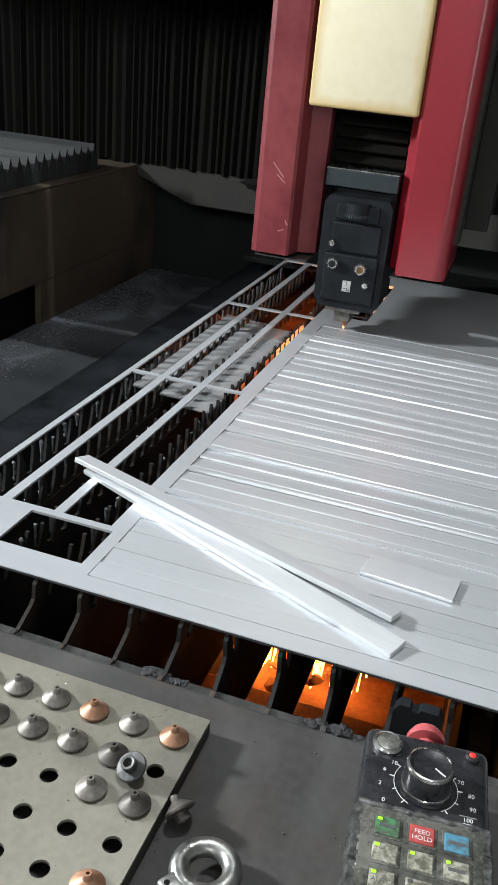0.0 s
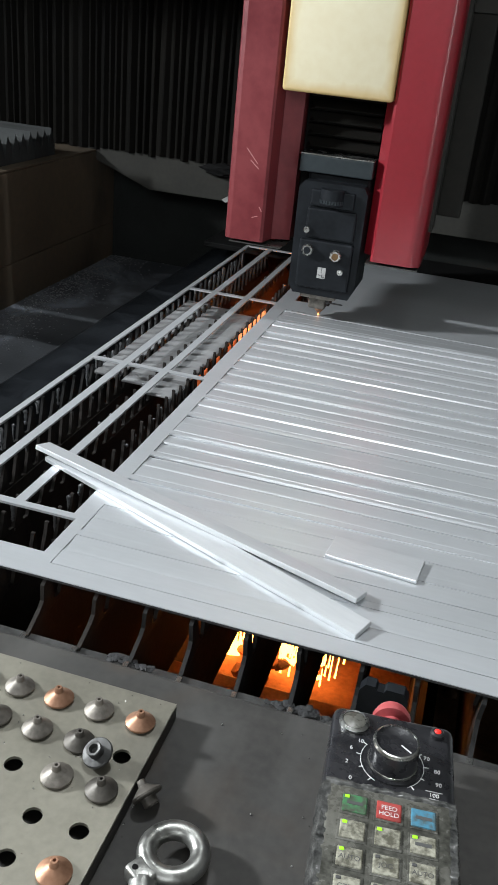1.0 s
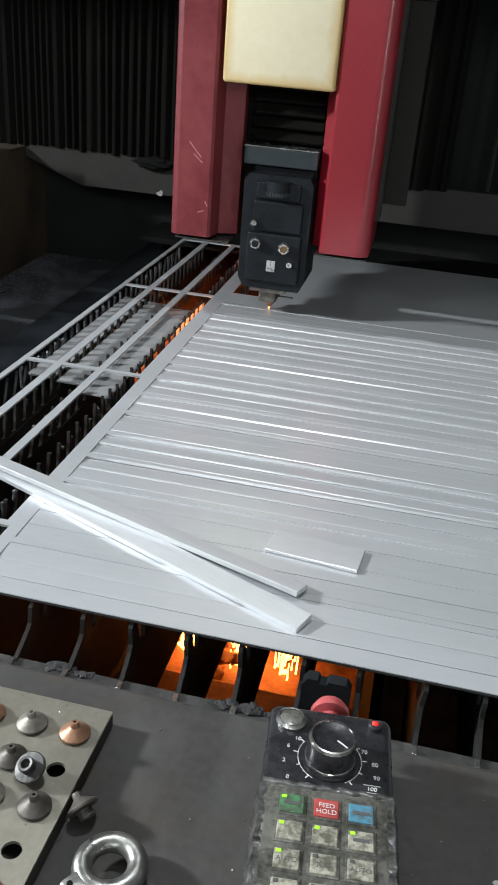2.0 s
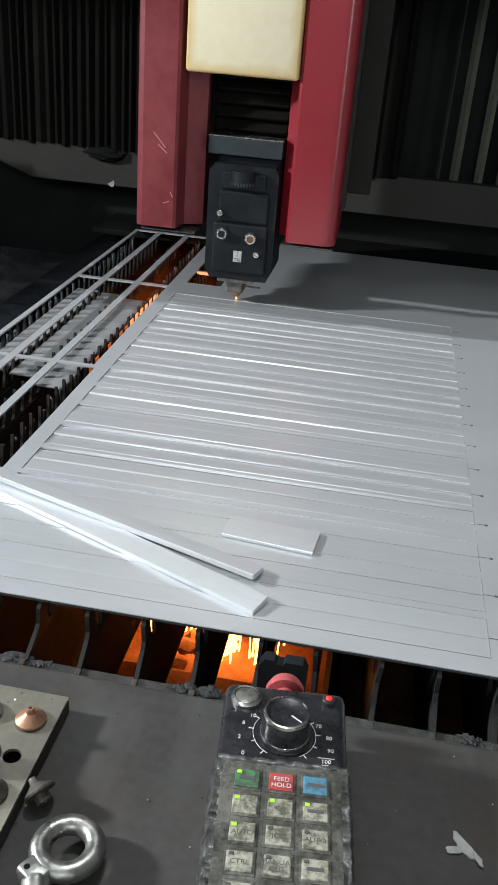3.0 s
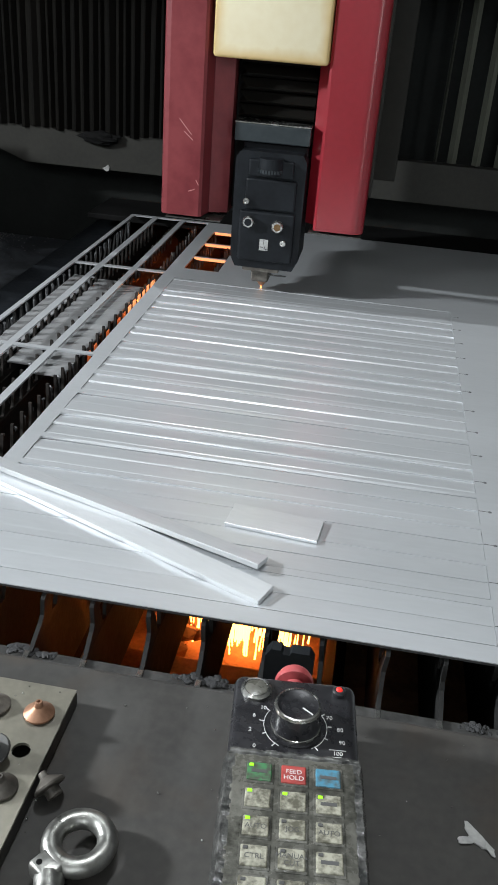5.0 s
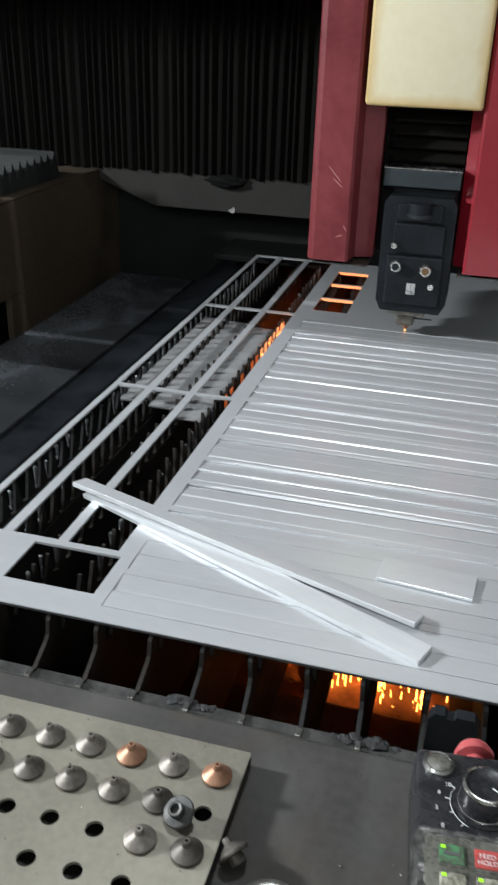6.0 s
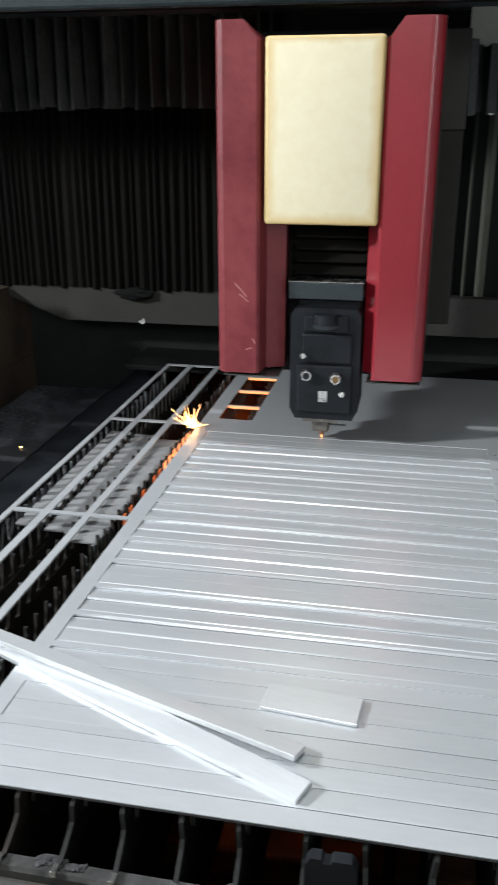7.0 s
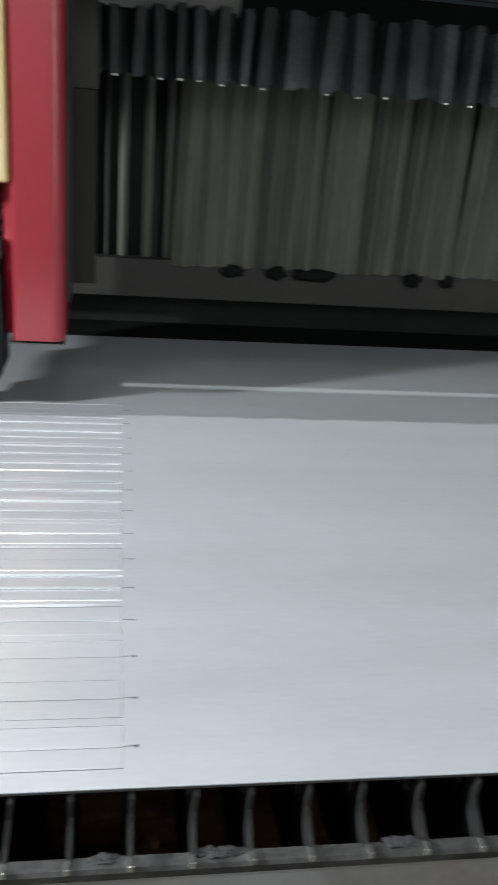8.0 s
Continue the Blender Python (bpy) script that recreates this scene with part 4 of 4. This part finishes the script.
# ---- front shelf: nozzle plate, nozzles, eye bolt, pendant ----
def nozzle_plate():
    ob = thing("nozzle_plate", "scratched steel plate with rows of holes", "perforated plate")
    bm = bmesh.new()
    px, py, r = 0.0333, 0.0333, 0.0066
    x0, y0 = 0.2885 - 4 * px, -0.1975
    nx, ny = 9, 8
    xe = [x0 + (k - 0.5) * px for k in range(nx + 1)]
    ye = [y0 - (k - 0.5) * py for k in range(ny + 1)]
    z1, z0 = 0.900, 0.8975
    seg = 16
    def cell(cx, cy, xa, xb, ya, yb):
        ring = [(cx + r * math.cos(2 * math.pi * k / seg), cy + r * math.sin(2 * math.pi * k / seg)) for k in range(seg)]
        edge = []
        for k in range(seg):
            c, s = math.cos(2 * math.pi * k / seg), math.sin(2 * math.pi * k / seg)
            d = max(abs(c), abs(s))
            u, v = c / d, s / d
            edge.append((cx + u * (xb - cx if u > 0 else cx - xa), cy + v * (yb - cy if v > 0 else cy - ya)))
        for z, flip in ((z1, False), (z0, True)):
            a, b = [bm.verts.new((*p, z)) for p in ring], [bm.verts.new((*p, z)) for p in edge]
            for k in range(seg):
                f = (a[k], b[k], b[(k + 1) % seg], a[(k + 1) % seg])
                bm.faces.new(f[::-1] if flip else f)
        a, b = [bm.verts.new((*p, z1)) for p in ring], [bm.verts.new((*p, z0)) for p in ring]
        for k in range(seg):
            bm.faces.new((a[k], a[(k + 1) % seg], b[(k + 1) % seg], b[k]))
    for i in range(nx):
        for j in range(ny):
            xa, xb = xe[i], xe[i + 1]
            ya, yb = ye[j + 1], ye[j]
            if j == 0:
                yb = -0.168
            cell(x0 + i * px, y0 - j * py, xa, xb if i < nx - 1 else 0.4395, ya, yb)
    bmesh.ops.remove_doubles(bm, verts=bm.verts, dist=0.0002)
    part("top_sheet", bm, PLATE, ob)
    part("side_flange", box(bmesh.new(), 0.4372, 0.4395, ye[-1], -0.168, SHELF_Z, 0.8974), SHELF, ob)
    part("back_flange", box(bmesh.new(), xe[0], 0.4370, -0.1703, -0.168, SHELF_Z, 0.8974), SHELF, ob)
    return ob


nozzle_plate()


def nozzle(material, label, m):
    bm = bmesh.new()
    lathe(bm, [(0.0030, -0.0015), (0.0034, -0.0058), (0.0050, -0.006), (0.0055, -0.0055), (0.0055, 0.0), (0.0105, 0.0004), (0.0112, 0.0012), (0.0112, 0.0026), (0.0104, 0.0034), (0.0048, 0.0072), (0.0034, 0.0082), (0.0028, 0.0118), (0.0024, 0.0124), (0.0012, 0.0124), (0.0010, 0.009)], 24)
    ob = part("cutting_nozzle", bm, material, smooth=True)
    ob.matrix_basis = m
    return tagged(ob, label, "nozzle", "nozzles in the plate")


def nozzles():
    rnd = random.Random(6)
    gx, gy = lambda k: 0.2885 + 0.0333 * k, lambda k: -0.1975 - 0.0333 * k
    for i, j, kind in ((0, 0, 0), (1, 0, 0), (2, 0, 1), (3, 0, 0), (4, 0, 1), (0, 1, 0), (1, 1, 0), (2, 1, 0), (3, 1, 0), (3, 2, 0), (4, 2, 0), (4, 4, 1), (-1, 0, 0), (-1, 1, 0), (-2, 0, 1)):
        nozzle((STEEL, COPPER)[kind], ("worn grey steel cutting nozzle in the plate", "copper cutting nozzle in the plate")[kind],
               pose(gx(i), gy(j), 0.9003, rnd.uniform(-3, 3), rnd.uniform(-3, 3), rnd.uniform(0, 360)))
    # one leans, showing its screw end
    nozzle(RAIL, "dark steel cutting nozzle lying on its tip", pose(0.4075, -0.2425, 0.9105, 205, -14, 0))
    nozzle(STEEL, "steel cutting nozzle lying on the shelf beside the plate", Matrix.Translation((0.4515, -0.2535, SHELF_Z + 0.0100)) @ Vector((-0.62, 0.45, 0.42)).to_track_quat("Z", "Y").to_matrix().to_4x4())


nozzles()


def eye_bolt():
    ob = thing("eye_bolt", "worn chromed eye bolt lying on the shelf", "eye bolt", pose(0.484, -0.290, SHELF_Z))
    bm = bmesh.new()
    R, r, n, k = 0.0172, 0.0066, 40, 16
    rings = []
    for i in range(n):
        a = 2 * math.pi * i / n
        rings.append([bm.verts.new(((R + r * math.cos(2 * math.pi * j / k)) * math.cos(a), (R + r * math.cos(2 * math.pi * j / k)) * math.sin(a), 0.0125 + r * math.sin(2 * math.pi * j / k))) for j in range(k)])
    for i in range(n):
        for j in range(k):
            bm.faces.new((rings[i][j], rings[(i + 1) % n][j], rings[(i + 1) % n][(j + 1) % k], rings[i][(j + 1) % k]))
    part("ring", bm, DULLCHROME, ob, smooth=True)
    bm = bmesh.new()
    box(bm, -0.0095, 0.0095, -0.0085, 0.0075, -0.0065, 0.0065, 0.003, m=pose(-0.0125, -0.0205, 0.0115, 0, 0, -32), seg=3)
    part("lug", bm, DULLCHROME, ob, "flat shoulder with a pin hole", smooth=True)
    # Black disc on the lug stands in for the hole's dark inside.
    bm = bmesh.new()
    rod(bm, (-0.0175, -0.0215, 0.0172), (-0.0175, -0.0215, 0.0184), 0.0019, 0.0019, 14)
    part("pin_hole", bm, RUBBER_SHADE, ob)
    bm = bmesh.new()
    rod(bm, (-0.0105, -0.0245, 0.0095), (0.006, -0.080, 0.0095), 0.0092, 0.0092, 28)
    part("shank", bm, DULLCHROME, ob, smooth=True)
    return ob


eye_bolt()


def pendant():
    """A hand controller; its origin is the middle of its head end on the shelf."""
    ob = thing("control_pendant", "grimy black hand controller with knob and keys in a clouded cover", "control pendant", pose(0.601, -0.165, SHELF_Z, 0, 0, 5.5))
    H = 0.056
    bm = bmesh.new()
    box(bm, -0.043, 0.043, -0.30, 0.006, 0.004, H - 0.002, 0.007, seg=4)
    case = part("case", bm, PLASTIC, ob, "black plastic case", smooth=True)
    for x in (-0.03, 0.03):
        for y in (-0.03, -0.26):
            part("foot", box(bmesh.new(), x - 0.006, x + 0.006, y - 0.006, y + 0.006, 0.0, 0.0045), RUBBER_SHADE, ob)
    bm = bmesh.new()
    box(bm, -0.041, 0.041, -0.299, -0.067, H - 0.004, H + 0.0005, 0.004, seg=3)
    rnd = random.Random(9)
    part("keypad_cover", bm, GRIME, ob, "clouded grimy plastic film", smooth=True)
    # rubbed plastic film along both sides
    for side in (-1, 1):
        bm = bmesh.new()
        n = 80
        a = []
        for k in range(n + 1):
            y = -0.0685 - 0.2305 * k / n
            a.append([bm.verts.new((side * (0.0442 + rnd.uniform(-0.0003, 0.0004)), y, H - 0.022 + rnd.uniform(-0.003, 0.003))),
                      bm.verts.new((side * (0.0452 + rnd.uniform(-0.0004, 0.0005)), y, H - 0.009)),
                      bm.verts.new((side * (0.0422 + rnd.uniform(-0.0005, 0.0005)), y, H + rnd.uniform(-0.0005, 0.0012))),
                      bm.verts.new((side * 0.0365, y, H + 0.0003))])
        for p, q in zip(a, a[1:]):
            for i in range(3):
                bm.faces.new((p[i], q[i], q[i + 1], p[i + 1]))
        part("film_edge", bm, FILM, ob, "crumpled edge of the film", smooth=True)
    bm = bmesh.new()
    rings = []
    for k in range(49):
        x, c = -0.0415 + 0.083 * k / 48, -0.0678 + 0.0005 * math.sin(0.9 * k) + rnd.uniform(-0.0002, 0.0002)
        r = 0.0019 + rnd.uniform(-0.0003, 0.0004)
        rings.append([bm.verts.new((x, c + 1.3 * r * math.cos(2 * math.pi * j / 10), H + 0.0001 + 0.7 * r * math.sin(2 * math.pi * j / 10))) for j in range(10)])
    for a, b in zip(rings, rings[1:]):
        for j in range(10):
            bm.faces.new((a[j], a[(j + 1) % 10], b[(j + 1) % 10], b[j]))
    bm.faces.new(rings[0][::-1])
    bm.faces.new(rings[-1])
    bmesh.ops.recalc_face_normals(bm, faces=bm.faces)
    part("film_fold", bm, FILM, ob, "rolled upper edge of the film", smooth=True)
    for first, last in ((-150, -57), (57, 150)):
        bm = bmesh.new()
        n = 13
        for k in range(n):
            a, b = math.radians(first + (last - first) * k / n), math.radians(first + (last - first) * (k + 1) / n)
            rod(bm, (0.0005 + 0.0212 * math.sin(a), -0.040 + 0.0212 * math.cos(a), H - 0.0019), (0.0005 + 0.0212 * math.sin(b), -0.040 + 0.0212 * math.cos(b), H - 0.0019), 0.00022, 0.00022, 6)
        part("dial_arc", bm, WHITEINK, ob)
    bm = bmesh.new()
    lathe(bm, [(0.0195, 0), (0.0195, 0.0008), (0.0165, 0.0012), (0.0158, 0.017), (0.0150, 0.0195), (0.0135, 0.0196), (0.0125, 0.0192), (0.001, 0.0191)], 40, pose(0.0005, -0.040, H - 0.002))
    knob = part("dial_knob", bm, PLASTIC, ob, "glossy black dial knob", smooth=True)
    bm = bmesh.new()
    lathe(bm, [(0.0152, 0.0172), (0.0156, 0.0180), (0.0150, 0.0199), (0.0138, 0.0203), (0.0136, 0.0190)], 40, pose(0.0005, -0.040, H - 0.002), caps=False)
    part("knob_rim", bm, CHROME, knob, "chrome rim", smooth=True)
    bm = bmesh.new()
    lathe(bm, [(0.0160, 0.0012), (0.0170, 0.0014), (0.0170, 0.0030), (0.0160, 0.0034)], 40, pose(0.0005, -0.040, H - 0.002), caps=False)
    part("knob_skirt", bm, CHROME, knob, "chrome skirt ring", smooth=True)
    part("pointer", box(bmesh.new(), 0.004, 0.0125, -0.0004, 0.0004, 0.0192, 0.0197, m=pose(0.0005, -0.040, H - 0.002, 0, 0, -38)), WHITEINK, knob)
    for k in range(11):
        a = math.radians(-142 + 28.4 * k)
        part("tick", box(bmesh.new(), 0.0208, 0.0236 if k % 2 else 0.0244, -0.0003, 0.0003, 0.0, 0.0003, m=pose(0.0005, -0.040, H - 0.0019, 0, 0, 90 - math.degrees(a))), WHITEINK, ob)
    for text, x, y in (("0", -0.026, -0.0605), ("2", -0.0295, -0.047), ("6", -0.0275, -0.034), ("10", -0.0215, -0.0265), ("70", 0.0235, -0.030), ("80", 0.0305, -0.040), ("90", 0.0315, -0.051), ("100", 0.0285, -0.0605)):
        words(text, 0.0044, (x, y, H - 0.0017), ob, WHITEINK)
    bm = bmesh.new()
    box(bm, 0.023, 0.034, -0.0637, -0.0633, H - 0.002, H - 0.0016)
    box(bm, 0.023, 0.034, -0.0577, -0.0573, H - 0.002, H - 0.0016)
    part("number_frame", bm, WHITEINK, ob)
    words("JOG", 0.0042, (-0.004, -0.0115, H - 0.0017), ob, INK)
    part("marking", box(bmesh.new(), 0.004, 0.014, -0.0133, -0.0097, H - 0.002, H - 0.0017), INK, ob)
    bm = bmesh.new()
    lathe(bm, [(0.0108, 0), (0.0108, 0.002), (0.0085, 0.0032), (0.0080, 0.0022)], 28, pose(-0.0275, -0.0105, H - 0.002))
    push = part("push_button", bm, CHROME, ob, "chrome ringed push button", smooth=True)
    bm = bmesh.new()
    lathe(bm, [(0.0078, 0), (0.0078, 0.003), (0.006, 0.0036)], 24, pose(-0.0275, -0.0105, H - 0.002))
    part("cap", bm, GRIME, push, smooth=True)
    bm = bmesh.new()
    lathe(bm, [(0.0048, 0), (0.0048, 0.003), (0.0036, 0.004)], 20, pose(0.0305, -0.006, H - 0.002))
    lens = part("lamp_bezel", bm, PLASTIC, ob, smooth=True)
    bm = bmesh.new()
    lathe(bm, [(0.0024, 0.003), (0.0024, 0.0042), (0.0013, 0.0052)], 16, pose(0.0305, -0.006, H - 0.002))
    part("red_lamp", bm, LEDR, lens, "lit red indicator lamp", smooth=True)
    bm = bmesh.new()
    lathe(bm, [(0.008, 0), (0.008, 0.006), (0.0135, 0.008), (0.0142, 0.012), (0.0115, 0.0175), (0.006, 0.0195)], 28, pose(0.0, 0.005, 0.040, -90))
    part("stop_button", bm, BUTTON, ob, "faded red mushroom stop button", smooth=True)
    names = [("CYCLE", "FEED\nHOLD", "RESET"), ("", "", "CYL"), ("AUTO", "JOG", "AUTO\nCAL"), ("CTRL", "MANUAL\nCUT", "SCAN"), ("U+", "Y+", ""), ("X-", "", "X+"), ("", "", ""), ("", "", "")]
    lit = {(0, 0), (1, 0), (1, 1), (1, 2), (2, 0)}
    for r in range(10):
        for c in range(3):
            x, y = -0.0215 + 0.0215 * c, -0.0835 - 0.0197 * r
            mat = (KEYG, KEYR, KEYB)[c] if r == 0 else KEYW
            key = part("key", box(bmesh.new(), x - 0.0078, x + 0.0078, y - 0.0068, y + 0.0068, H, H + 0.0017, 0.0008, seg=2), mat, ob, ("green key", "red key", "blue key")[c] if r == 0 else "")
            surround = bmesh.new()
            box(surround, x - 0.0094, x + 0.0094, y - 0.0085, y + 0.0085, H, H + 0.0009, 0.0006)
            part("key_surround", surround, GRIME, ob)
            text = names[r][c] if r < len(names) else ""
            if text in ("FEED\nHOLD", "AUTO", "JOG", "AUTO\nCAL", "CTRL", "MANUAL\nCUT", "U+", "Y+"):
                words(text if text != "AUTO\nCAL" else "AUTO", 0.0046, (x, y - 0.0005, H + 0.0016), ob, WHITEINK if r == 0 else INK)
            elif text:
                part("marking", box(bmesh.new(), x - 0.005, x + 0.005, y - 0.0012, y + 0.0012, H + 0.0015, H + 0.0019), INK, key)
            if 0 < r < 5 or (r, c) in lit:
                part("indicator", box(bmesh.new(), x - 0.0066, x - 0.0036, y + 0.0034, y + 0.0055, H + 0.0012, H + 0.0023, 0.0004), LEDG if (r, c) in lit else INK, key, "lit green indicator" if (r, c) in lit else "")
    return ob


pendant()


def clamp_block():
    ob = thing("sheet_stop", "dark rounded steel stop block at the sheet's edge", "stop block")
    bm = bmesh.new()
    prism(bm, [(0.567, 0.70), (0.612, 0.70), (0.612, 0.838), (0.607, 0.846), (0.591, 0.846), (0.589, 0.842), (0.583, 0.842), (0.581, 0.846), (0.572, 0.846), (0.567, 0.838)], "y", -0.026, -0.014)
    part("block", bm, BLACK, ob)
    return ob


clamp_block()


def small_litter():
    rnd = random.Random(14)
    bm = bmesh.new()
    for cx, cy, turn, long, wide in ((0.7335, -0.2215, -58, 0.026, 0.0085), (0.7365, -0.2260, -24, 0.018, 0.0065), (0.7265, -0.2265, 12, 0.012, 0.0062), (0.7420, -0.2305, -64, 0.014, 0.0040)):
        edge = []
        for k in range(14):
            a = 2 * math.pi * k / 14
            q = rnd.uniform(0.72, 1.1)
            u, v = 0.5 * long * q * math.cos(a), 0.5 * wide * q * math.sin(a)
            c, d = math.cos(radians(turn)), math.sin(radians(turn))
            edge.append((cx + u * c - v * d, cy + u * d + v * c))
        lift = 0.0003 * len(bm.verts) / 28
        prism(bm, edge, "z", SHELF_Z + 0.0004 + lift, SHELF_Z + 0.0012 + lift)
    tagged(part("paper_scrap", bm, TAPE), "torn white scrap on the shelf", "scrap")
    bm = bmesh.new()
    prism(bm, [(-0.109, 0.936), (-0.100, 0.940), (-0.094, 0.946), (-0.090, 0.940), (-0.092, 0.931), (-0.097, 0.928), (-0.104, 0.932)], "y", 1.5975, 1.5998)
    tagged(part("paper_scrap", bm, TAPE), "small white scrap stuck to the grey lower bar", "scrap")
    bm = bmesh.new()
    for _ in range(120):
        chunk(bm, (rnd.uniform(0.15, 1.2), rnd.uniform(-0.34, -0.14), SHELF_Z + 0.0005), rnd.uniform(0.0004, 0.0011), rnd, 0.9)
    for _ in range(60):
        x, y = rnd.uniform(0.2, 0.436), rnd.uniform(-0.33, -0.172)
        u, v = (x - 0.2885 + 0.01665) % 0.0333 - 0.01665, (y + 0.1975 + 0.01665) % 0.0333 - 0.01665
        if math.hypot(u, v) > 0.008:
            chunk(bm, (x, y, 0.9003), rnd.uniform(0.0003, 0.0008), rnd, 0.9)
    tagged(part("metal_specks", bm, CHROME), "tiny bright metal specks", "specks", kind="stuff")
    bm = bmesh.new()
    for _ in range(2600):
        y = rnd.uniform(0.3, 1.8)
        x = -0.485 + abs(rnd.gauss(0, 0.06)) + max(0, 0.07 - abs(y - 1.0) * 0.1) * rnd.random()
        if x < -0.27:
            chunk(bm, (x, y, 0.7005), rnd.uniform(0.001, 0.0035), rnd, 0.6)
    tagged(part("metal_dust", bm, SLAG), "heap of grey metal dust and grit", "dust", kind="stuff")
    for k in range(14):
        bm = bmesh.new()
        x, y, r = rnd.uniform(0.1, 0.95), rnd.uniform(0.5, 1.15), rnd.uniform(0.02, 0.06)
        for _ in range(5):
            chunk(bm, (x + rnd.uniform(-r, r), y + rnd.uniform(-r, r), 0.006 + rnd.uniform(0, r)), r * rnd.uniform(0.4, 0.8), rnd, 0.5)
        tagged(part("scrap_lump", bm, RUST), "rusty lump of scrap in the pit", "scrap", "scrap lumps")


small_litter()


def spark_burst(m):
    bm = bmesh.new()
    rnd = random.Random(41)
    for _ in range(36):
        a, e, l = rnd.uniform(0, 6.28), rnd.uniform(0.1, 1.4), rnd.uniform(0.010, 0.058)
        d = Vector((math.cos(a) * math.cos(e), 0.5 * math.sin(a) * math.cos(e), math.sin(e)))
        s = 0.004 * rnd.random()
        rod(bm, d * s, d * (s + l), 0.0005, 0.0002, 4)
    chunk(bm, (0, 0, 0.001), 0.002, rnd, 0.8)
    ob = part("spark_burst", bm, SPARK)
    ob.matrix_basis = m
    return tagged(ob, "burst of bright orange sparks on the sheet", "sparks")


BURST = spark_burst(pose(0.19, 1.00, 0.70))


def flying_spark(size):
    bm = bmesh.new()
    rnd = random.Random(2)
    chunk(bm, (0, 0, 0), size, rnd, 0.7)
    ob = part("flying_spark", bm, SPARK)
    return tagged(ob, "small glowing orange flying spark", "spark", "flying sparks")


FLY = flying_spark(0.0045)
FLY_TWO = flying_spark(0.0035)


def motions():
    # the hot splash burns down into the scrap
    for k, splash in enumerate(SPLASHES):
        walk(splash, [(0, pose(0, 0, 0)), (4.6, pose(0, 0, 0)), (5.3, pose(0.01, 0, -0.06)), (5.7, pose(0.01, 0, -0.10)), (6.1, pose(0.01, 0, -0.125)), (6.4, pose(0.01, 0, -0.20)), (8, pose(0.01, 0, -0.22))])
    walk(CARRIAGE, [(t, pose(0.270 + 0.0270 * t, 1.017, TOP)) for t in (0, 2, 4, 6, 8)])
    low, high = pose(0.19, 1.00, 0.72), pose(0.192, 1.02, 0.850)
    walk(BURST, [(0, low), (5.2, low), (5.4, high), (5.6, low), (6.25, low), (6.4, high), (6.6, low), (6.8, low), (6.95, high), (7.2, high), (7.6, pose(0.192, 1.03, 0.850)), (8, pose(0.192, 1.03, 0.80))])
    walk(FLY, [(0, pose(0.15, 1.0, 0.70)), (6.2, pose(0.15, 1.0, 0.74)), (6.4, pose(-0.02, 1.08, 0.86)), (6.5, pose(-0.16, 1.12, 0.74)), (7.0, pose(-0.35, 1.2, 0.705)), (8, pose(-0.36, 1.2, 0.704))])
    walk(FLY_TWO, [(0, pose(0.16, 1.02, 0.70)), (6.6, pose(0.16, 1.02, 0.74)), (6.75, pose(0.04, 1.10, 0.875)), (6.85, pose(-0.10, 1.13, 0.80)), (7.0, pose(-0.285, 1.2, 0.706)), (8, pose(-0.29, 1.2, 0.704))])


motions()
